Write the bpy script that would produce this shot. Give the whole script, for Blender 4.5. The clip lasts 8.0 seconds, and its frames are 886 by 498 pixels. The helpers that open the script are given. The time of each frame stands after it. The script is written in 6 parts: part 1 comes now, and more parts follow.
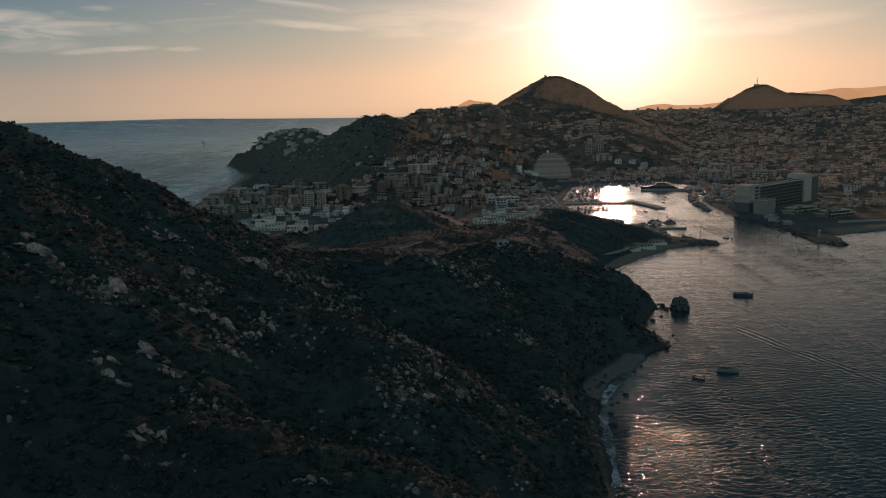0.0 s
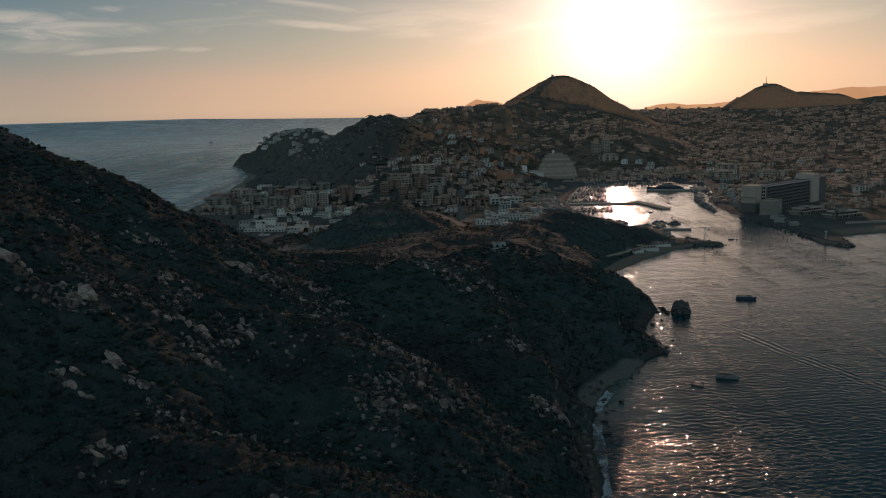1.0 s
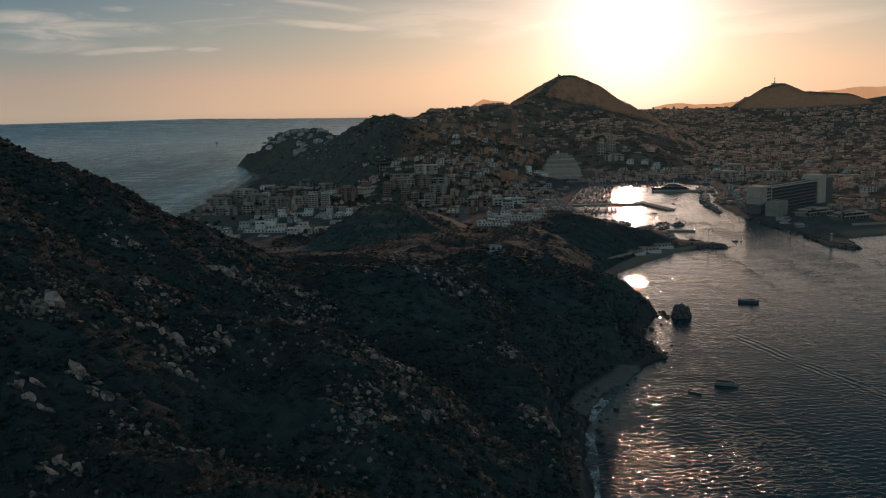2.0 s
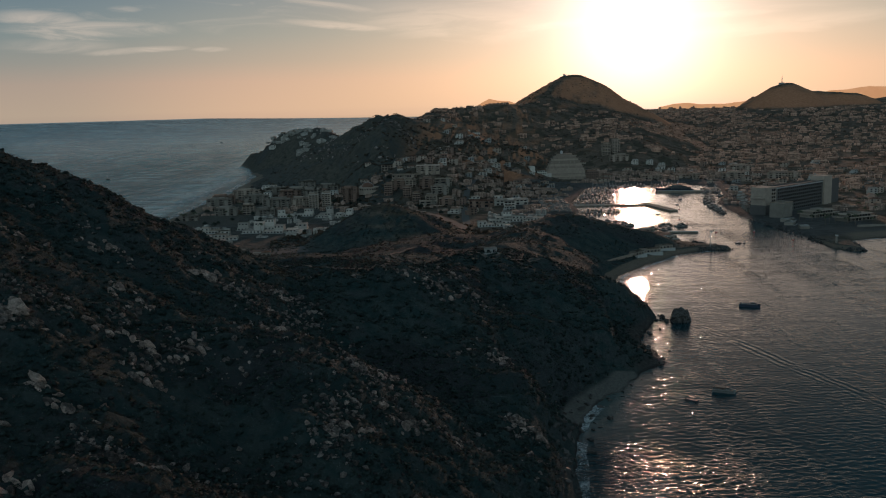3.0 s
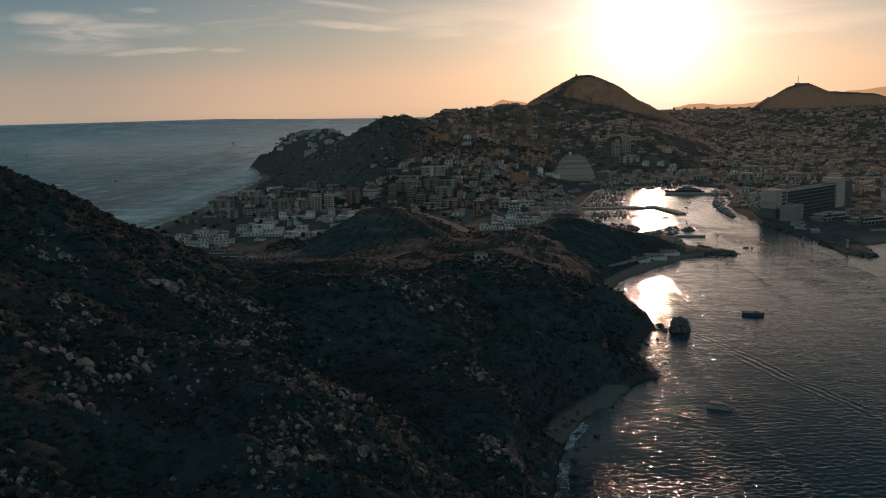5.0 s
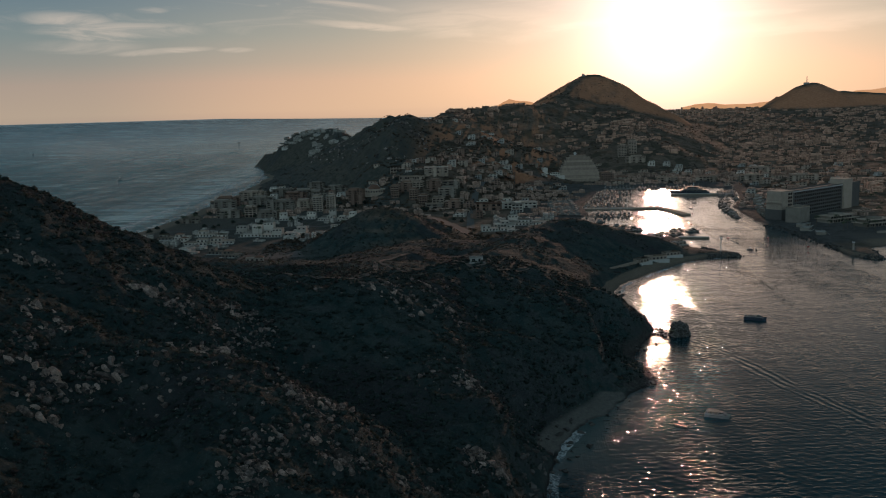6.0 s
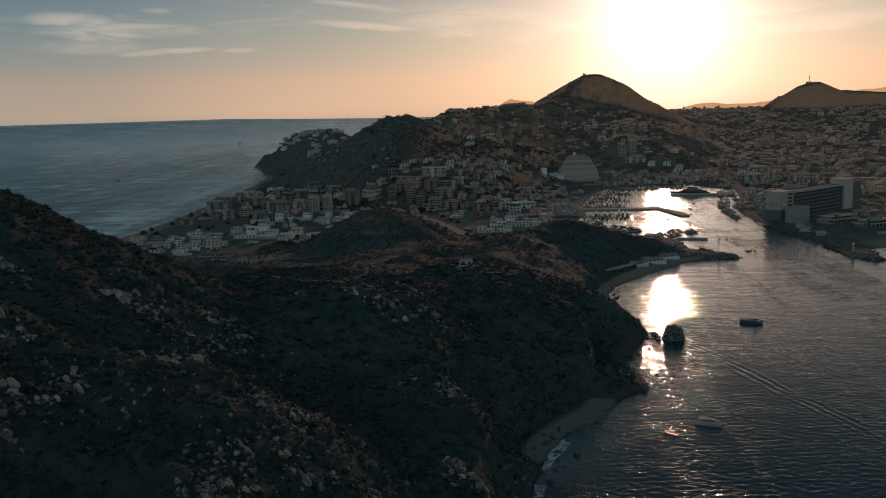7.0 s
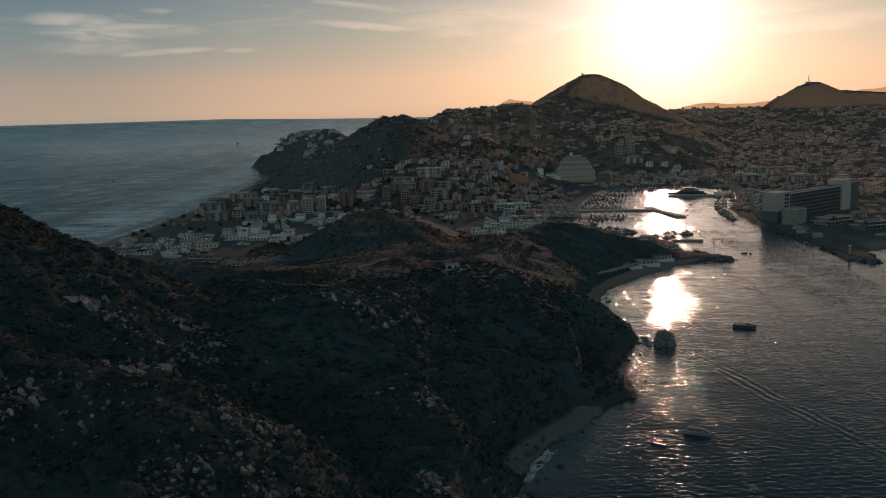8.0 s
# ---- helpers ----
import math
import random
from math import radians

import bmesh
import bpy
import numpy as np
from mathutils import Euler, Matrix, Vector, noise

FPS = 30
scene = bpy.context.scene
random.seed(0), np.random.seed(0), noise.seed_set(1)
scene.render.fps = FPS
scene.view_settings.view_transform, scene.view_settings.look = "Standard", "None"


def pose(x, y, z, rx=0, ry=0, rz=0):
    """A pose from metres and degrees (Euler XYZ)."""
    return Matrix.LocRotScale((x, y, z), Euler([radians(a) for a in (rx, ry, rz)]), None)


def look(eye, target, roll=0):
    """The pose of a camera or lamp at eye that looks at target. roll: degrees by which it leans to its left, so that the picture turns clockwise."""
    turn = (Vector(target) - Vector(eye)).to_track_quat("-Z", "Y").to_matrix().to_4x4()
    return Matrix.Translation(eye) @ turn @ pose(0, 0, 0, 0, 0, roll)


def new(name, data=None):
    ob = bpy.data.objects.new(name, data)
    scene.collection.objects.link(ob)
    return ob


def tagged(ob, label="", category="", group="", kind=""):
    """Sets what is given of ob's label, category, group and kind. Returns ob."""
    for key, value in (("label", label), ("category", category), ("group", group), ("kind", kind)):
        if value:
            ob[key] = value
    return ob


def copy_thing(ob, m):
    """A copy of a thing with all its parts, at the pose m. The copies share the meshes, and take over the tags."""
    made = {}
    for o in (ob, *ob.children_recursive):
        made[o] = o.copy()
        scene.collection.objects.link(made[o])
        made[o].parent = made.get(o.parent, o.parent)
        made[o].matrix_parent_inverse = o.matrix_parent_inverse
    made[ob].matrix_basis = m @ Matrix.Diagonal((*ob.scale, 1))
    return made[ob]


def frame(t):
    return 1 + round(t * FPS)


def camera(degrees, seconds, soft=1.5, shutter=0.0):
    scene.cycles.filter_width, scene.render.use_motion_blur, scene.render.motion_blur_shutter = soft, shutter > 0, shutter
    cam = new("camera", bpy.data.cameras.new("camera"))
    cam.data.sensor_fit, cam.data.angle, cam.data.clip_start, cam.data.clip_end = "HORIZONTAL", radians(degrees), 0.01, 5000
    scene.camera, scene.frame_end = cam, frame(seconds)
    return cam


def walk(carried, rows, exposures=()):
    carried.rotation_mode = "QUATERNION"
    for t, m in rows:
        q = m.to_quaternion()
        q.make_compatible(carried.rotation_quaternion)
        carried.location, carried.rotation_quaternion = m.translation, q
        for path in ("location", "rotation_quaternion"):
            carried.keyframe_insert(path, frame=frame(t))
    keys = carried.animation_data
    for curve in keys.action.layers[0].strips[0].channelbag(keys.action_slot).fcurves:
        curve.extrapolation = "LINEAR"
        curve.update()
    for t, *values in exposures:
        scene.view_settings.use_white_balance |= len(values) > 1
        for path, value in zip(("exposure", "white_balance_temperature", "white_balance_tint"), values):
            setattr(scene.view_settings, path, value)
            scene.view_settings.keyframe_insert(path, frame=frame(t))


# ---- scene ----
cam = camera(53.9, 8.0, soft=1.1)
PATH = [
    (0, (-3.826, 7.709, 150.835), (-3.866, 9.683, 150.518), -1.5),
    (0.5, (0.712, 13.266, 150.736), (0.662, 15.24, 150.419), -1.6),
    (1, (5.359, 18.964, 150.726), (5.298, 20.938, 150.409), -1.6),
    (1.5, (9.759, 24.595, 150.695), (9.688, 26.569, 150.378), -1.6),
    (3, (22.277, 41.652, 150.488), (22.181, 43.625, 150.171), -1.6),
    (3.5, (26.487, 47.18, 150.393), (26.382, 49.152, 150.076), -1.6),
    (4, (30.557, 52.912, 150.37), (30.442, 54.884, 150.054), -1.6),
    (4.5, (34.632, 58.395, 150.284), (34.509, 60.366, 149.969), -1.6),
    (6, (46.567, 75.117, 150.183), (46.417, 77.087, 149.868), -1.6),
    (6.5, (50.488, 80.601, 150.125), (50.331, 82.57, 149.81), -1.6),
    (7, (54.522, 86.184, 150.056), (54.365, 88.153, 149.741), -1.7),
    (7.5, (58.514, 91.837, 150.176), (58.356, 93.805, 149.861), -1.7),
    (8, (62.426, 97.666, 150.233), (62.268, 99.635, 149.918), -1.7),
]
walk(cam, [(t, look(eye, aim, lean)) for t, eye, aim, lean in PATH])

# ---- world, sun ----
SUN_ELEVATION, SUN_AZIMUTH = 7.0, 9.8      # degrees; azimuth from +y towards +x
sun_way = Vector((math.sin(radians(SUN_AZIMUTH)) * math.cos(radians(SUN_ELEVATION)),
                  math.cos(radians(SUN_AZIMUTH)) * math.cos(radians(SUN_ELEVATION)), math.sin(radians(SUN_ELEVATION))))

# the glow in the haze is brightest a little under the sun
WISPS = ((-23.85, 5.21, 3.8, 0.48, 0.007, 0.85), (-26.64, 5.87, 2.1, 0.38, -0.035, 0.7), (-21.46, 4.02, 2.4, 0.17, 0.059, 0.75), (-17.04, 4.07, 0.94, 0.14, -0.007, 0.5),
         (-25.75, 4.3, 2.75, 0.35, 0.004, 0.4), (-9.3, 6.6, 2.5, 0.2, -0.138, 0.65), (-9.0, 5.43, 3.0, 0.21, -0.093, 0.65), (-1.65, 5.47, 5.4, 0.9, -0.077, 0.45),
         (3.57, 4.97, 2.9, 0.28, 0.081, 0.5), (18.2, 4.41, 5.6, 0.43, 0.066, 0.45), (15.2, 5.23, 2.6, 0.2, -0.005, 0.35), (-21.9, 6.43, 0.8, 0.16, 0.015, 0.4))
glow_way = (sun_way - Vector((0, 0, math.sin(radians(2.0))))).normalized()


class Nodes:
    """Short hand for node trees: node by type, links from keyword sockets."""

    def __init__(self, tree):
        self.tree = tree
        tree.nodes.clear()

    def add(self, kind, **sockets):
        n = self.tree.nodes.new(kind)
        for key, value in sockets.items():
            s = n.inputs[int(key[2:])] if key[2:].isdigit() else n.inputs[key[2:].replace("_", " ")]
            if isinstance(value, bpy.types.NodeSocket):
                self.tree.links.new(value, s)
            else:
                s.default_value = value
        return n

    def math(self, op, a, b=0.0, c=0.0):
        n = self.add("ShaderNodeMath", i_0=a, i_1=b, i_2=c)
        n.operation = op
        return n.outputs[0]

    def mix(self, f, a, b, mode="MIX"):
        n = self.add("ShaderNodeMix")
        n.data_type, n.blend_type = "RGBA", mode
        for k, v in ((0, f), (6, a), (7, b)):
            if isinstance(v, bpy.types.NodeSocket):
                self.tree.links.new(v, n.inputs[k])
            else:
                n.inputs[k].default_value = v if k == 0 or len(v) == 4 else (*v, 1)
        return n.outputs[2]

    def span(self, v, a, b, c=0.0, d=1.0, straight=False):
        n = self.add("ShaderNodeMapRange", i_0=v, i_1=a, i_2=b, i_3=c, i_4=d)
        n.interpolation_type = "LINEAR" if straight else "SMOOTHSTEP"
        return n.outputs[0]

    def noise(self, where, scale, detail=4.0, rough=0.55, **more):
        return self.add("ShaderNodeTexNoise", i_Vector=where, i_Scale=scale, i_Detail=detail, i_Roughness=rough, **more).outputs[0]

    def ramp(self, f, stops):
        n = self.add("ShaderNodeValToRGB", i_0=f)
        e = n.color_ramp.elements
        while len(e) < len(stops):
            e.new(0.5)
        for k, (p, c) in zip(e, stops):
            k.position, k.color = p, (*c, 1)
        return n.outputs[0]


world = bpy.data.worlds.new("evening_sky")
scene.world = world
world.use_nodes = True
W = Nodes(world.node_tree)
direction = W.add("ShaderNodeTexCoord").outputs["Generated"]
axes = W.add("ShaderNodeSeparateXYZ", i_0=direction)
up = axes.outputs[2]
haze = W.add("ShaderNodeTexSky")
haze.sky_type, haze.sun_disc, haze.sun_elevation, haze.sun_rotation = "NISHITA", False, radians(SUN_ELEVATION), radians(SUN_AZIMUTH)
haze.altitude, haze.air_density, haze.dust_density, haze.ozone_density = 100, 1.0, 2.5, 1.5
air = haze.outputs[0]
dot = W.add("ShaderNodeVectorMath", i_0=direction, i_1=tuple(glow_way))
dot.operation = "DOT_PRODUCT"
toward = dot.outputs["Value"]
# dusk bands by height: peach at the skyline, grey blue above, dim slate overhead
bands = W.ramp(W.span(up, -0.02, 0.6, 0.0, 1.0, True), [(0.0, (0.32, 0.26, 0.22)), (0.018, (0.42, 0.31, 0.24)), (0.027, (0.54, 0.375, 0.28)), (0.040, (0.57, 0.40, 0.29)), (0.09, (0.48, 0.345, 0.275)), (0.125, (0.33, 0.30, 0.265)), (0.17, (0.22, 0.26, 0.255)), (0.245, (0.115, 0.188, 0.23)), (0.36, (0.045, 0.088, 0.112)), (1.0, (0.022, 0.052, 0.068))])
# duller and greener away from the sun
bands = W.mix(W.span(toward, 0.92, 0.80), bands, W.mix(1.0, bands, (0.74, 0.85, 0.92), "MULTIPLY"))
# the eastern sky, lit by the low sun
bands = W.mix(W.span(toward, 0.45, -0.55), bands, W.ramp(W.math("MAXIMUM", up, 0.0), [(0.0, (0.42, 0.58, 0.66)), (0.3, (0.42, 0.66, 0.80)), (1.0, (0.085, 0.15, 0.185))]))
# streaked high cloud: wisps by bearing and height in degrees, half length, half width, tilt, weight
bearing = W.math("MULTIPLY", W.math("ARCTAN2", axes.outputs[0], axes.outputs[1]), 57.2958)
tilt_up = W.math("MULTIPLY", W.math("ARCSINE", up), 57.2958)
flat = W.add("ShaderNodeCombineXYZ", i_0=W.math("MULTIPLY", bearing, 0.16), i_1=tilt_up).outputs[0]
streaks = W.noise(flat, 1.1, 7.0, 0.62, i_Distortion=0.8)
cover = W.math("MULTIPLY", W.span(streaks, 0.50, 0.70, 0.0, 0.22), W.math("MULTIPLY", W.span(up, 0.066, 0.105), W.span(up, 0.30, 0.16, 0.12, 1.0)))
ragged = W.span(streaks, 0.30, 0.66, 0.15, 1.15)
for az, el, long, thick, lean, weight in WISPS:
    u = W.math("DIVIDE", W.math("SUBTRACT", bearing, az), long)
    v = W.math("SUBTRACT", tilt_up, W.math("ADD", W.math("MULTIPLY", W.math("SUBTRACT", bearing, az), lean), el))
    v = W.math("ADD", W.math("DIVIDE", v, thick), W.math("MULTIPLY", W.math("SUBTRACT", streaks, 0.5), 2.2))
    r = W.math("ADD", W.math("MULTIPLY", u, u), W.math("MULTIPLY", v, v))
    wisp = W.math("MULTIPLY", W.span(r, 2.2, 0.0), weight)
    cover = W.math("MAXIMUM", cover, W.math("MULTIPLY", wisp, ragged))
cloudy = W.mix(W.math("MULTIPLY", cover, 0.85), bands, (0.54, 0.47, 0.41))
# glow of the low sun in the haze
wide = W.math("POWER", W.math("MAXIMUM", toward, 0.0), 60.0)
tight = W.math("POWER", W.math("MAXIMUM", toward, 0.0), 330.0)
core = W.math("POWER", W.math("MAXIMUM", toward, 0.0), 5000.0)
glow = W.mix(1.0, W.mix(wide, (0, 0, 0), (0.185, 0.135, 0.155)), W.mix(tight, (0, 0, 0), (0.80, 0.69, 0.67)), "ADD")
glow = W.mix(1.0, glow, W.mix(core, (0, 0, 0), (3.0, 2.5, 2.1)), "ADD")
# a faint warm veil over the whole western sky
veil = W.math("POWER", W.math("MAXIMUM", toward, 0.0), 11.0)
glow = W.mix(1.0, glow, W.mix(veil, (0, 0, 0), (0.085, 0.042, 0.016)), "ADD")
total = W.mix(1.0, cloudy, glow, "ADD")
total = W.mix(1.0, total, W.mix(1.0, air, (0.0100, 0.0094, 0.0105), "MULTIPLY"), "ADD")
back = W.add("ShaderNodeBackground", i_Color=total, i_Strength=1.0)
W.add("ShaderNodeOutputWorld", i_Surface=back.outputs[0])

sun = bpy.data.lights.new("sun", "SUN")
sun.energy, sun.angle, sun.color = 1.05, radians(0.7), (1.0, 0.58, 0.40)
lamp = new("sun", sun)
lamp.matrix_world = look(sun_way * 100, (0, 0, 0))
scene.view_settings.exposure = 0.0


# ---- materials ----
def material(name, rough=0.8, metal=0.0, spec=0.5):
    """A material with its nodes, its Principled node, and object-space place."""
    m = bpy.data.materials.new(name)
    m.use_nodes = True
    n = Nodes(m.node_tree)
    bsdf = n.add("ShaderNodeBsdfPrincipled", i_Roughness=rough, i_Metallic=metal)
    bsdf.inputs["Specular IOR Level"].default_value = spec
    n.add("ShaderNodeOutputMaterial", i_Surface=bsdf.outputs[0])
    place = n.add("ShaderNodeNewGeometry").outputs["Position"]
    return m, n, bsdf, place


def wire(n, bsdf, color=None, rough=None, bump=None, strength=0.5, distance=0.1):
    if color is not None:
        n.tree.links.new(color, bsdf.inputs["Base Color"])
    if rough is not None:
        n.tree.links.new(rough, bsdf.inputs["Roughness"])
    if bump is not None:
        b = n.add("ShaderNodeBump", i_Strength=strength, i_Distance=distance, i_Height=bump)
        n.tree.links.new(b.outputs[0], bsdf.inputs["Normal"])


def ground_material():
    m, n, b, place = material("scrub_ground", 0.95, spec=0.2)
    parts = n.add("ShaderNodeSeparateXYZ", i_0=place)
    x, y, z = parts.outputs
    facing = n.add("ShaderNodeSeparateXYZ", i_0=n.add("ShaderNodeNewGeometry").outputs["Normal"]).outputs[2]
    big, mid, fine = n.noise(place, 0.012, 5), n.noise(place, 0.11, 8, 0.68), n.noise(place, 0.55, 8, 0.72)
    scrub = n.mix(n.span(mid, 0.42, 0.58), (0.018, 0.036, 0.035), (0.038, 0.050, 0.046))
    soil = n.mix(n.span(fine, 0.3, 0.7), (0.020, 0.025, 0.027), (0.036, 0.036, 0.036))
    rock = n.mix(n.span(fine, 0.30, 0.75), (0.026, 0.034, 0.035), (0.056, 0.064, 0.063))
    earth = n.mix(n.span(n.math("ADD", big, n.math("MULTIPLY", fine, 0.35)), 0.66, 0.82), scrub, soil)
    # dead grass and grit in small flecks
    fleck = n.math("MULTIPLY", n.span(n.noise(place, 1.3, 5, 0.75), 0.56, 0.66), n.span(mid, 0.40, 0.56))
    earth = n.mix(n.math("MULTIPLY", fleck, 0.75), earth, (0.10, 0.125, 0.125))
    # dry hill soil, with haze painted in as a brighter orange far off
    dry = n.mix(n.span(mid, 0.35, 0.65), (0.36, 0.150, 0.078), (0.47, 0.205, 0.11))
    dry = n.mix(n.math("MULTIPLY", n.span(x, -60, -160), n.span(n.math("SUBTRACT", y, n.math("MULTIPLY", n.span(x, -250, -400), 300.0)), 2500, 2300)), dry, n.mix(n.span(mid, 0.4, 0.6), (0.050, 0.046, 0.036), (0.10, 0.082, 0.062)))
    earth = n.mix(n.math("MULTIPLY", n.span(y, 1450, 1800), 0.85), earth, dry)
    earth = n.mix(n.math("MULTIPLY", n.span(facing, 0.84, 0.66), n.span(n.math("ADD", mid, n.math("MULTIPLY", fine, 0.3)), 0.58, 0.74)), earth, rock)
    # dusty town plain, its colour lifted and warmed in place of haze
    town = n.mix(n.span(mid, 0.3, 0.7), (0.085, 0.062, 0.047), (0.16, 0.115, 0.085))
    town = n.mix(n.span(n.noise(place, 0.03, 4), 0.46, 0.56), town, (0.062, 0.050, 0.034))
    hard = n.mix(n.span(mid, 0.35, 0.65), (0.050, 0.048, 0.046), (0.090, 0.086, 0.08))
    round_harbour = n.math("MULTIPLY", n.math("MULTIPLY", n.span(x, 50, 75), n.span(x, 500, 470)), n.math("MULTIPLY", n.span(y, 985, 1010), n.span(y, 1760, 1735)))
    town = n.mix(n.span(x, -80, -140), town, n.mix(n.span(mid, 0.35, 0.65), (0.036, 0.040, 0.036), (0.080, 0.076, 0.066)))
    town = n.mix(round_harbour, town, hard)
    on_plain = n.math("MULTIPLY", n.span(y, 930, 1010), n.span(facing, 0.86, 0.95))
    earth = n.mix(on_plain, earth, town)
    sand = n.mix(n.span(fine, 0.3, 0.7), (0.13, 0.10, 0.076), (0.19, 0.148, 0.112))
    sand = n.mix(n.span(z, 1.1, 0.4), sand, (0.13, 0.10, 0.075))
    sand = n.mix(n.span(y, 640, 600), sand, n.mix(n.span(fine, 0.3, 0.7), (0.095, 0.090, 0.080), (0.15, 0.138, 0.12)))
    low = n.math("MULTIPLY", n.span(n.math("ADD", z, n.math("MULTIPLY", mid, 1.2)), 4.4, 3.2), n.span(facing, 0.84, 0.93))
    shore = n.math("MAXIMUM", n.math("MAXIMUM", n.span(y, 985, 955), n.span(x, -300, -330)), n.math("MULTIPLY", n.span(x, 405, 425), n.span(y, 1075, 1045)))
    spur = n.math("MULTIPLY", n.math("MULTIPLY", n.span(y, 518, 528), n.span(y, 645, 635)), n.span(x, 88, 98))
    shore = n.math("MULTIPLY", n.math("MULTIPLY", shore, n.span(n.math("ADD", y, n.math("MULTIPLY", mid, 30.0)), 430, 456)), n.math("SUBTRACT", 1.0, spur))
    earth = n.mix(n.math("MULTIPLY", spur, n.span(z, 7.0, 3.0)), earth, n.mix(n.span(fine, 0.35, 0.7), (0.030, 0.028, 0.026), (0.075, 0.068, 0.060)))
    earth = n.mix(n.math("MULTIPLY", low, shore), earth, sand)
    wet = n.math("MULTIPLY", n.span(z, 1.6, 0.3), n.span(facing, 0.95, 0.85))
    earth = n.mix(wet, earth, (0.025, 0.022, 0.02))
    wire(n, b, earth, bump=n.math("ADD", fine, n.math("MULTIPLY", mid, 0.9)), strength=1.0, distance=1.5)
    return m


def water_material():
    m, n, b, where = material("sea_water", 0.07, spec=0.34)
    b.inputs["IOR"].default_value = 1.333
    x, y, z = n.add("ShaderNodeSeparateXYZ", i_0=where).outputs
    swell = n.add("ShaderNodeMapping", i_Vector=where, i_Rotation=(0, 0, radians(-14)), i_Scale=(0.5, 1.0, 1)).outputs[0]
    chop = n.noise(swell, 0.48, 1.2, 0.5, i_Distortion=0.8)
    long = n.noise(swell, 0.06, 3, 0.5)
    fine = n.noise(swell, 1.1, 1.0, 0.5, i_Distortion=0.4)
    bump = n.math("ADD", n.math("MULTIPLY", n.math("MULTIPLY", n.math("ADD", n.math("MULTIPLY", long, 0.5), n.math("MULTIPLY", chop, 0.7)), 1.0), n.span(x, 0, -100)), n.math("ADD", n.math("MULTIPLY", chop, 0.46), n.math("MULTIPLY", fine, 0.05)))
    # slicks drawn out along the coast, and gusts; the harbour lies calm
    drift = n.add("ShaderNodeMapping", i_Vector=where, i_Rotation=(0, 0, radians(-6)), i_Scale=(1.0, 0.055, 1)).outputs[0]
    slick = n.span(n.noise(drift, 0.030, 7, 0.68, i_Distortion=0.7), 0.38, 0.60)
    gust = n.math("MULTIPLY", n.span(n.noise(where, 0.009, 4, 0.6), 0.34, 0.66, 0.5, 1.1), n.span(slick, 0, 1, 1.0, 0.45))
    # a breeze over the nearer bay
    breeze = n.math("MULTIPLY", n.span(n.math("ADD", y, n.math("MULTIPLY", n.noise(where, 0.02, 3), 60.0)), 462, 412), n.span(x, 165, 110))
    gust = n.math("MULTIPLY", gust, n.math("MULTIPLY", n.span(breeze, 0, 1, 1.0, 2.6), n.span(y, 430, 365, 1.0, 1.3)))
    gust = n.math("MULTIPLY", gust, n.span(n.noise(swell, 0.07, 4, 0.6), 0.30, 0.70, 0.55, 1.55))
    calm = n.math("MULTIPLY", n.span(y, 1040, 1140), n.span(x, 60, 160))
    bump = n.math("MULTIPLY", n.math("MULTIPLY", bump, gust), n.span(calm, 0, 1, 1.0, 0.85))
    bump = n.math("MULTIPLY", bump, n.span(y, 1800, 4300, 1.0, 0.12))
    # wake of a boat that has passed: a few long crests side by side
    across = n.math("ADD", n.math("MULTIPLY", n.math("SUBTRACT", x, 172.0), 0.944), n.math("MULTIPLY", n.math("SUBTRACT", y, 600.0), 0.331))
    across = n.math("ADD", across, n.math("MULTIPLY", n.noise(where, 0.02, 2), 10.0))
    crest = n.math("MULTIPLY", n.math("SINE", n.math("MULTIPLY", across, 1.35)), n.math("MULTIPLY", n.span(across, -4, 2), n.span(across, 16, 9)))
    bump = n.math("ADD", bump, n.math("MULTIPLY", n.math("MULTIPLY", n.math("MULTIPLY", crest, 0.11), n.span(n.noise(where, 0.05, 3), 0.35, 0.6)), n.math("MULTIPLY", n.span(y, 650, 600), n.span(x, 140, 165))))
    patches = n.noise(where, 0.006, 4)
    color = n.mix(n.span(patches, 0.35, 0.65), (0.009, 0.036, 0.044), (0.014, 0.050, 0.060))
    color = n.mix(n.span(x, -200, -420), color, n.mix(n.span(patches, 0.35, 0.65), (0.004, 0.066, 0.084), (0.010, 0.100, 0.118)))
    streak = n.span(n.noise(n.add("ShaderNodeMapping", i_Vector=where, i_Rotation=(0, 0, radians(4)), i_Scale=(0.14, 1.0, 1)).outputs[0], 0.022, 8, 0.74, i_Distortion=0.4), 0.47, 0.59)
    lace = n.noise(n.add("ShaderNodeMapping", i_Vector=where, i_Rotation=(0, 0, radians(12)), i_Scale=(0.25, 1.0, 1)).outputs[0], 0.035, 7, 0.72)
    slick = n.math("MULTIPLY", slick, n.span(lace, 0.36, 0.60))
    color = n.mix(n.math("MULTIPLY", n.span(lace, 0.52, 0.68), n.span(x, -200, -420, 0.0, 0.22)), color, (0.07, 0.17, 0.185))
    # broken water off the ocean beach, drawn out along it
    off = n.math("ADD", x, n.math("MULTIPLY", n.math("MAXIMUM", n.math("SUBTRACT", y, 1355.0), 0.0), 0.115))
    off = n.math("ADD", off, n.math("MULTIPLY", n.noise(drift, 0.012, 4), 90.0))
    broken = n.math("MULTIPLY", n.math("MULTIPLY", n.span(off, -415, -450), n.span(off, -585, -490)), n.span(lace, 0.40, 0.60))
    color = n.mix(n.math("MULTIPLY", broken, 0.9), color, (0.32, 0.46, 0.47))
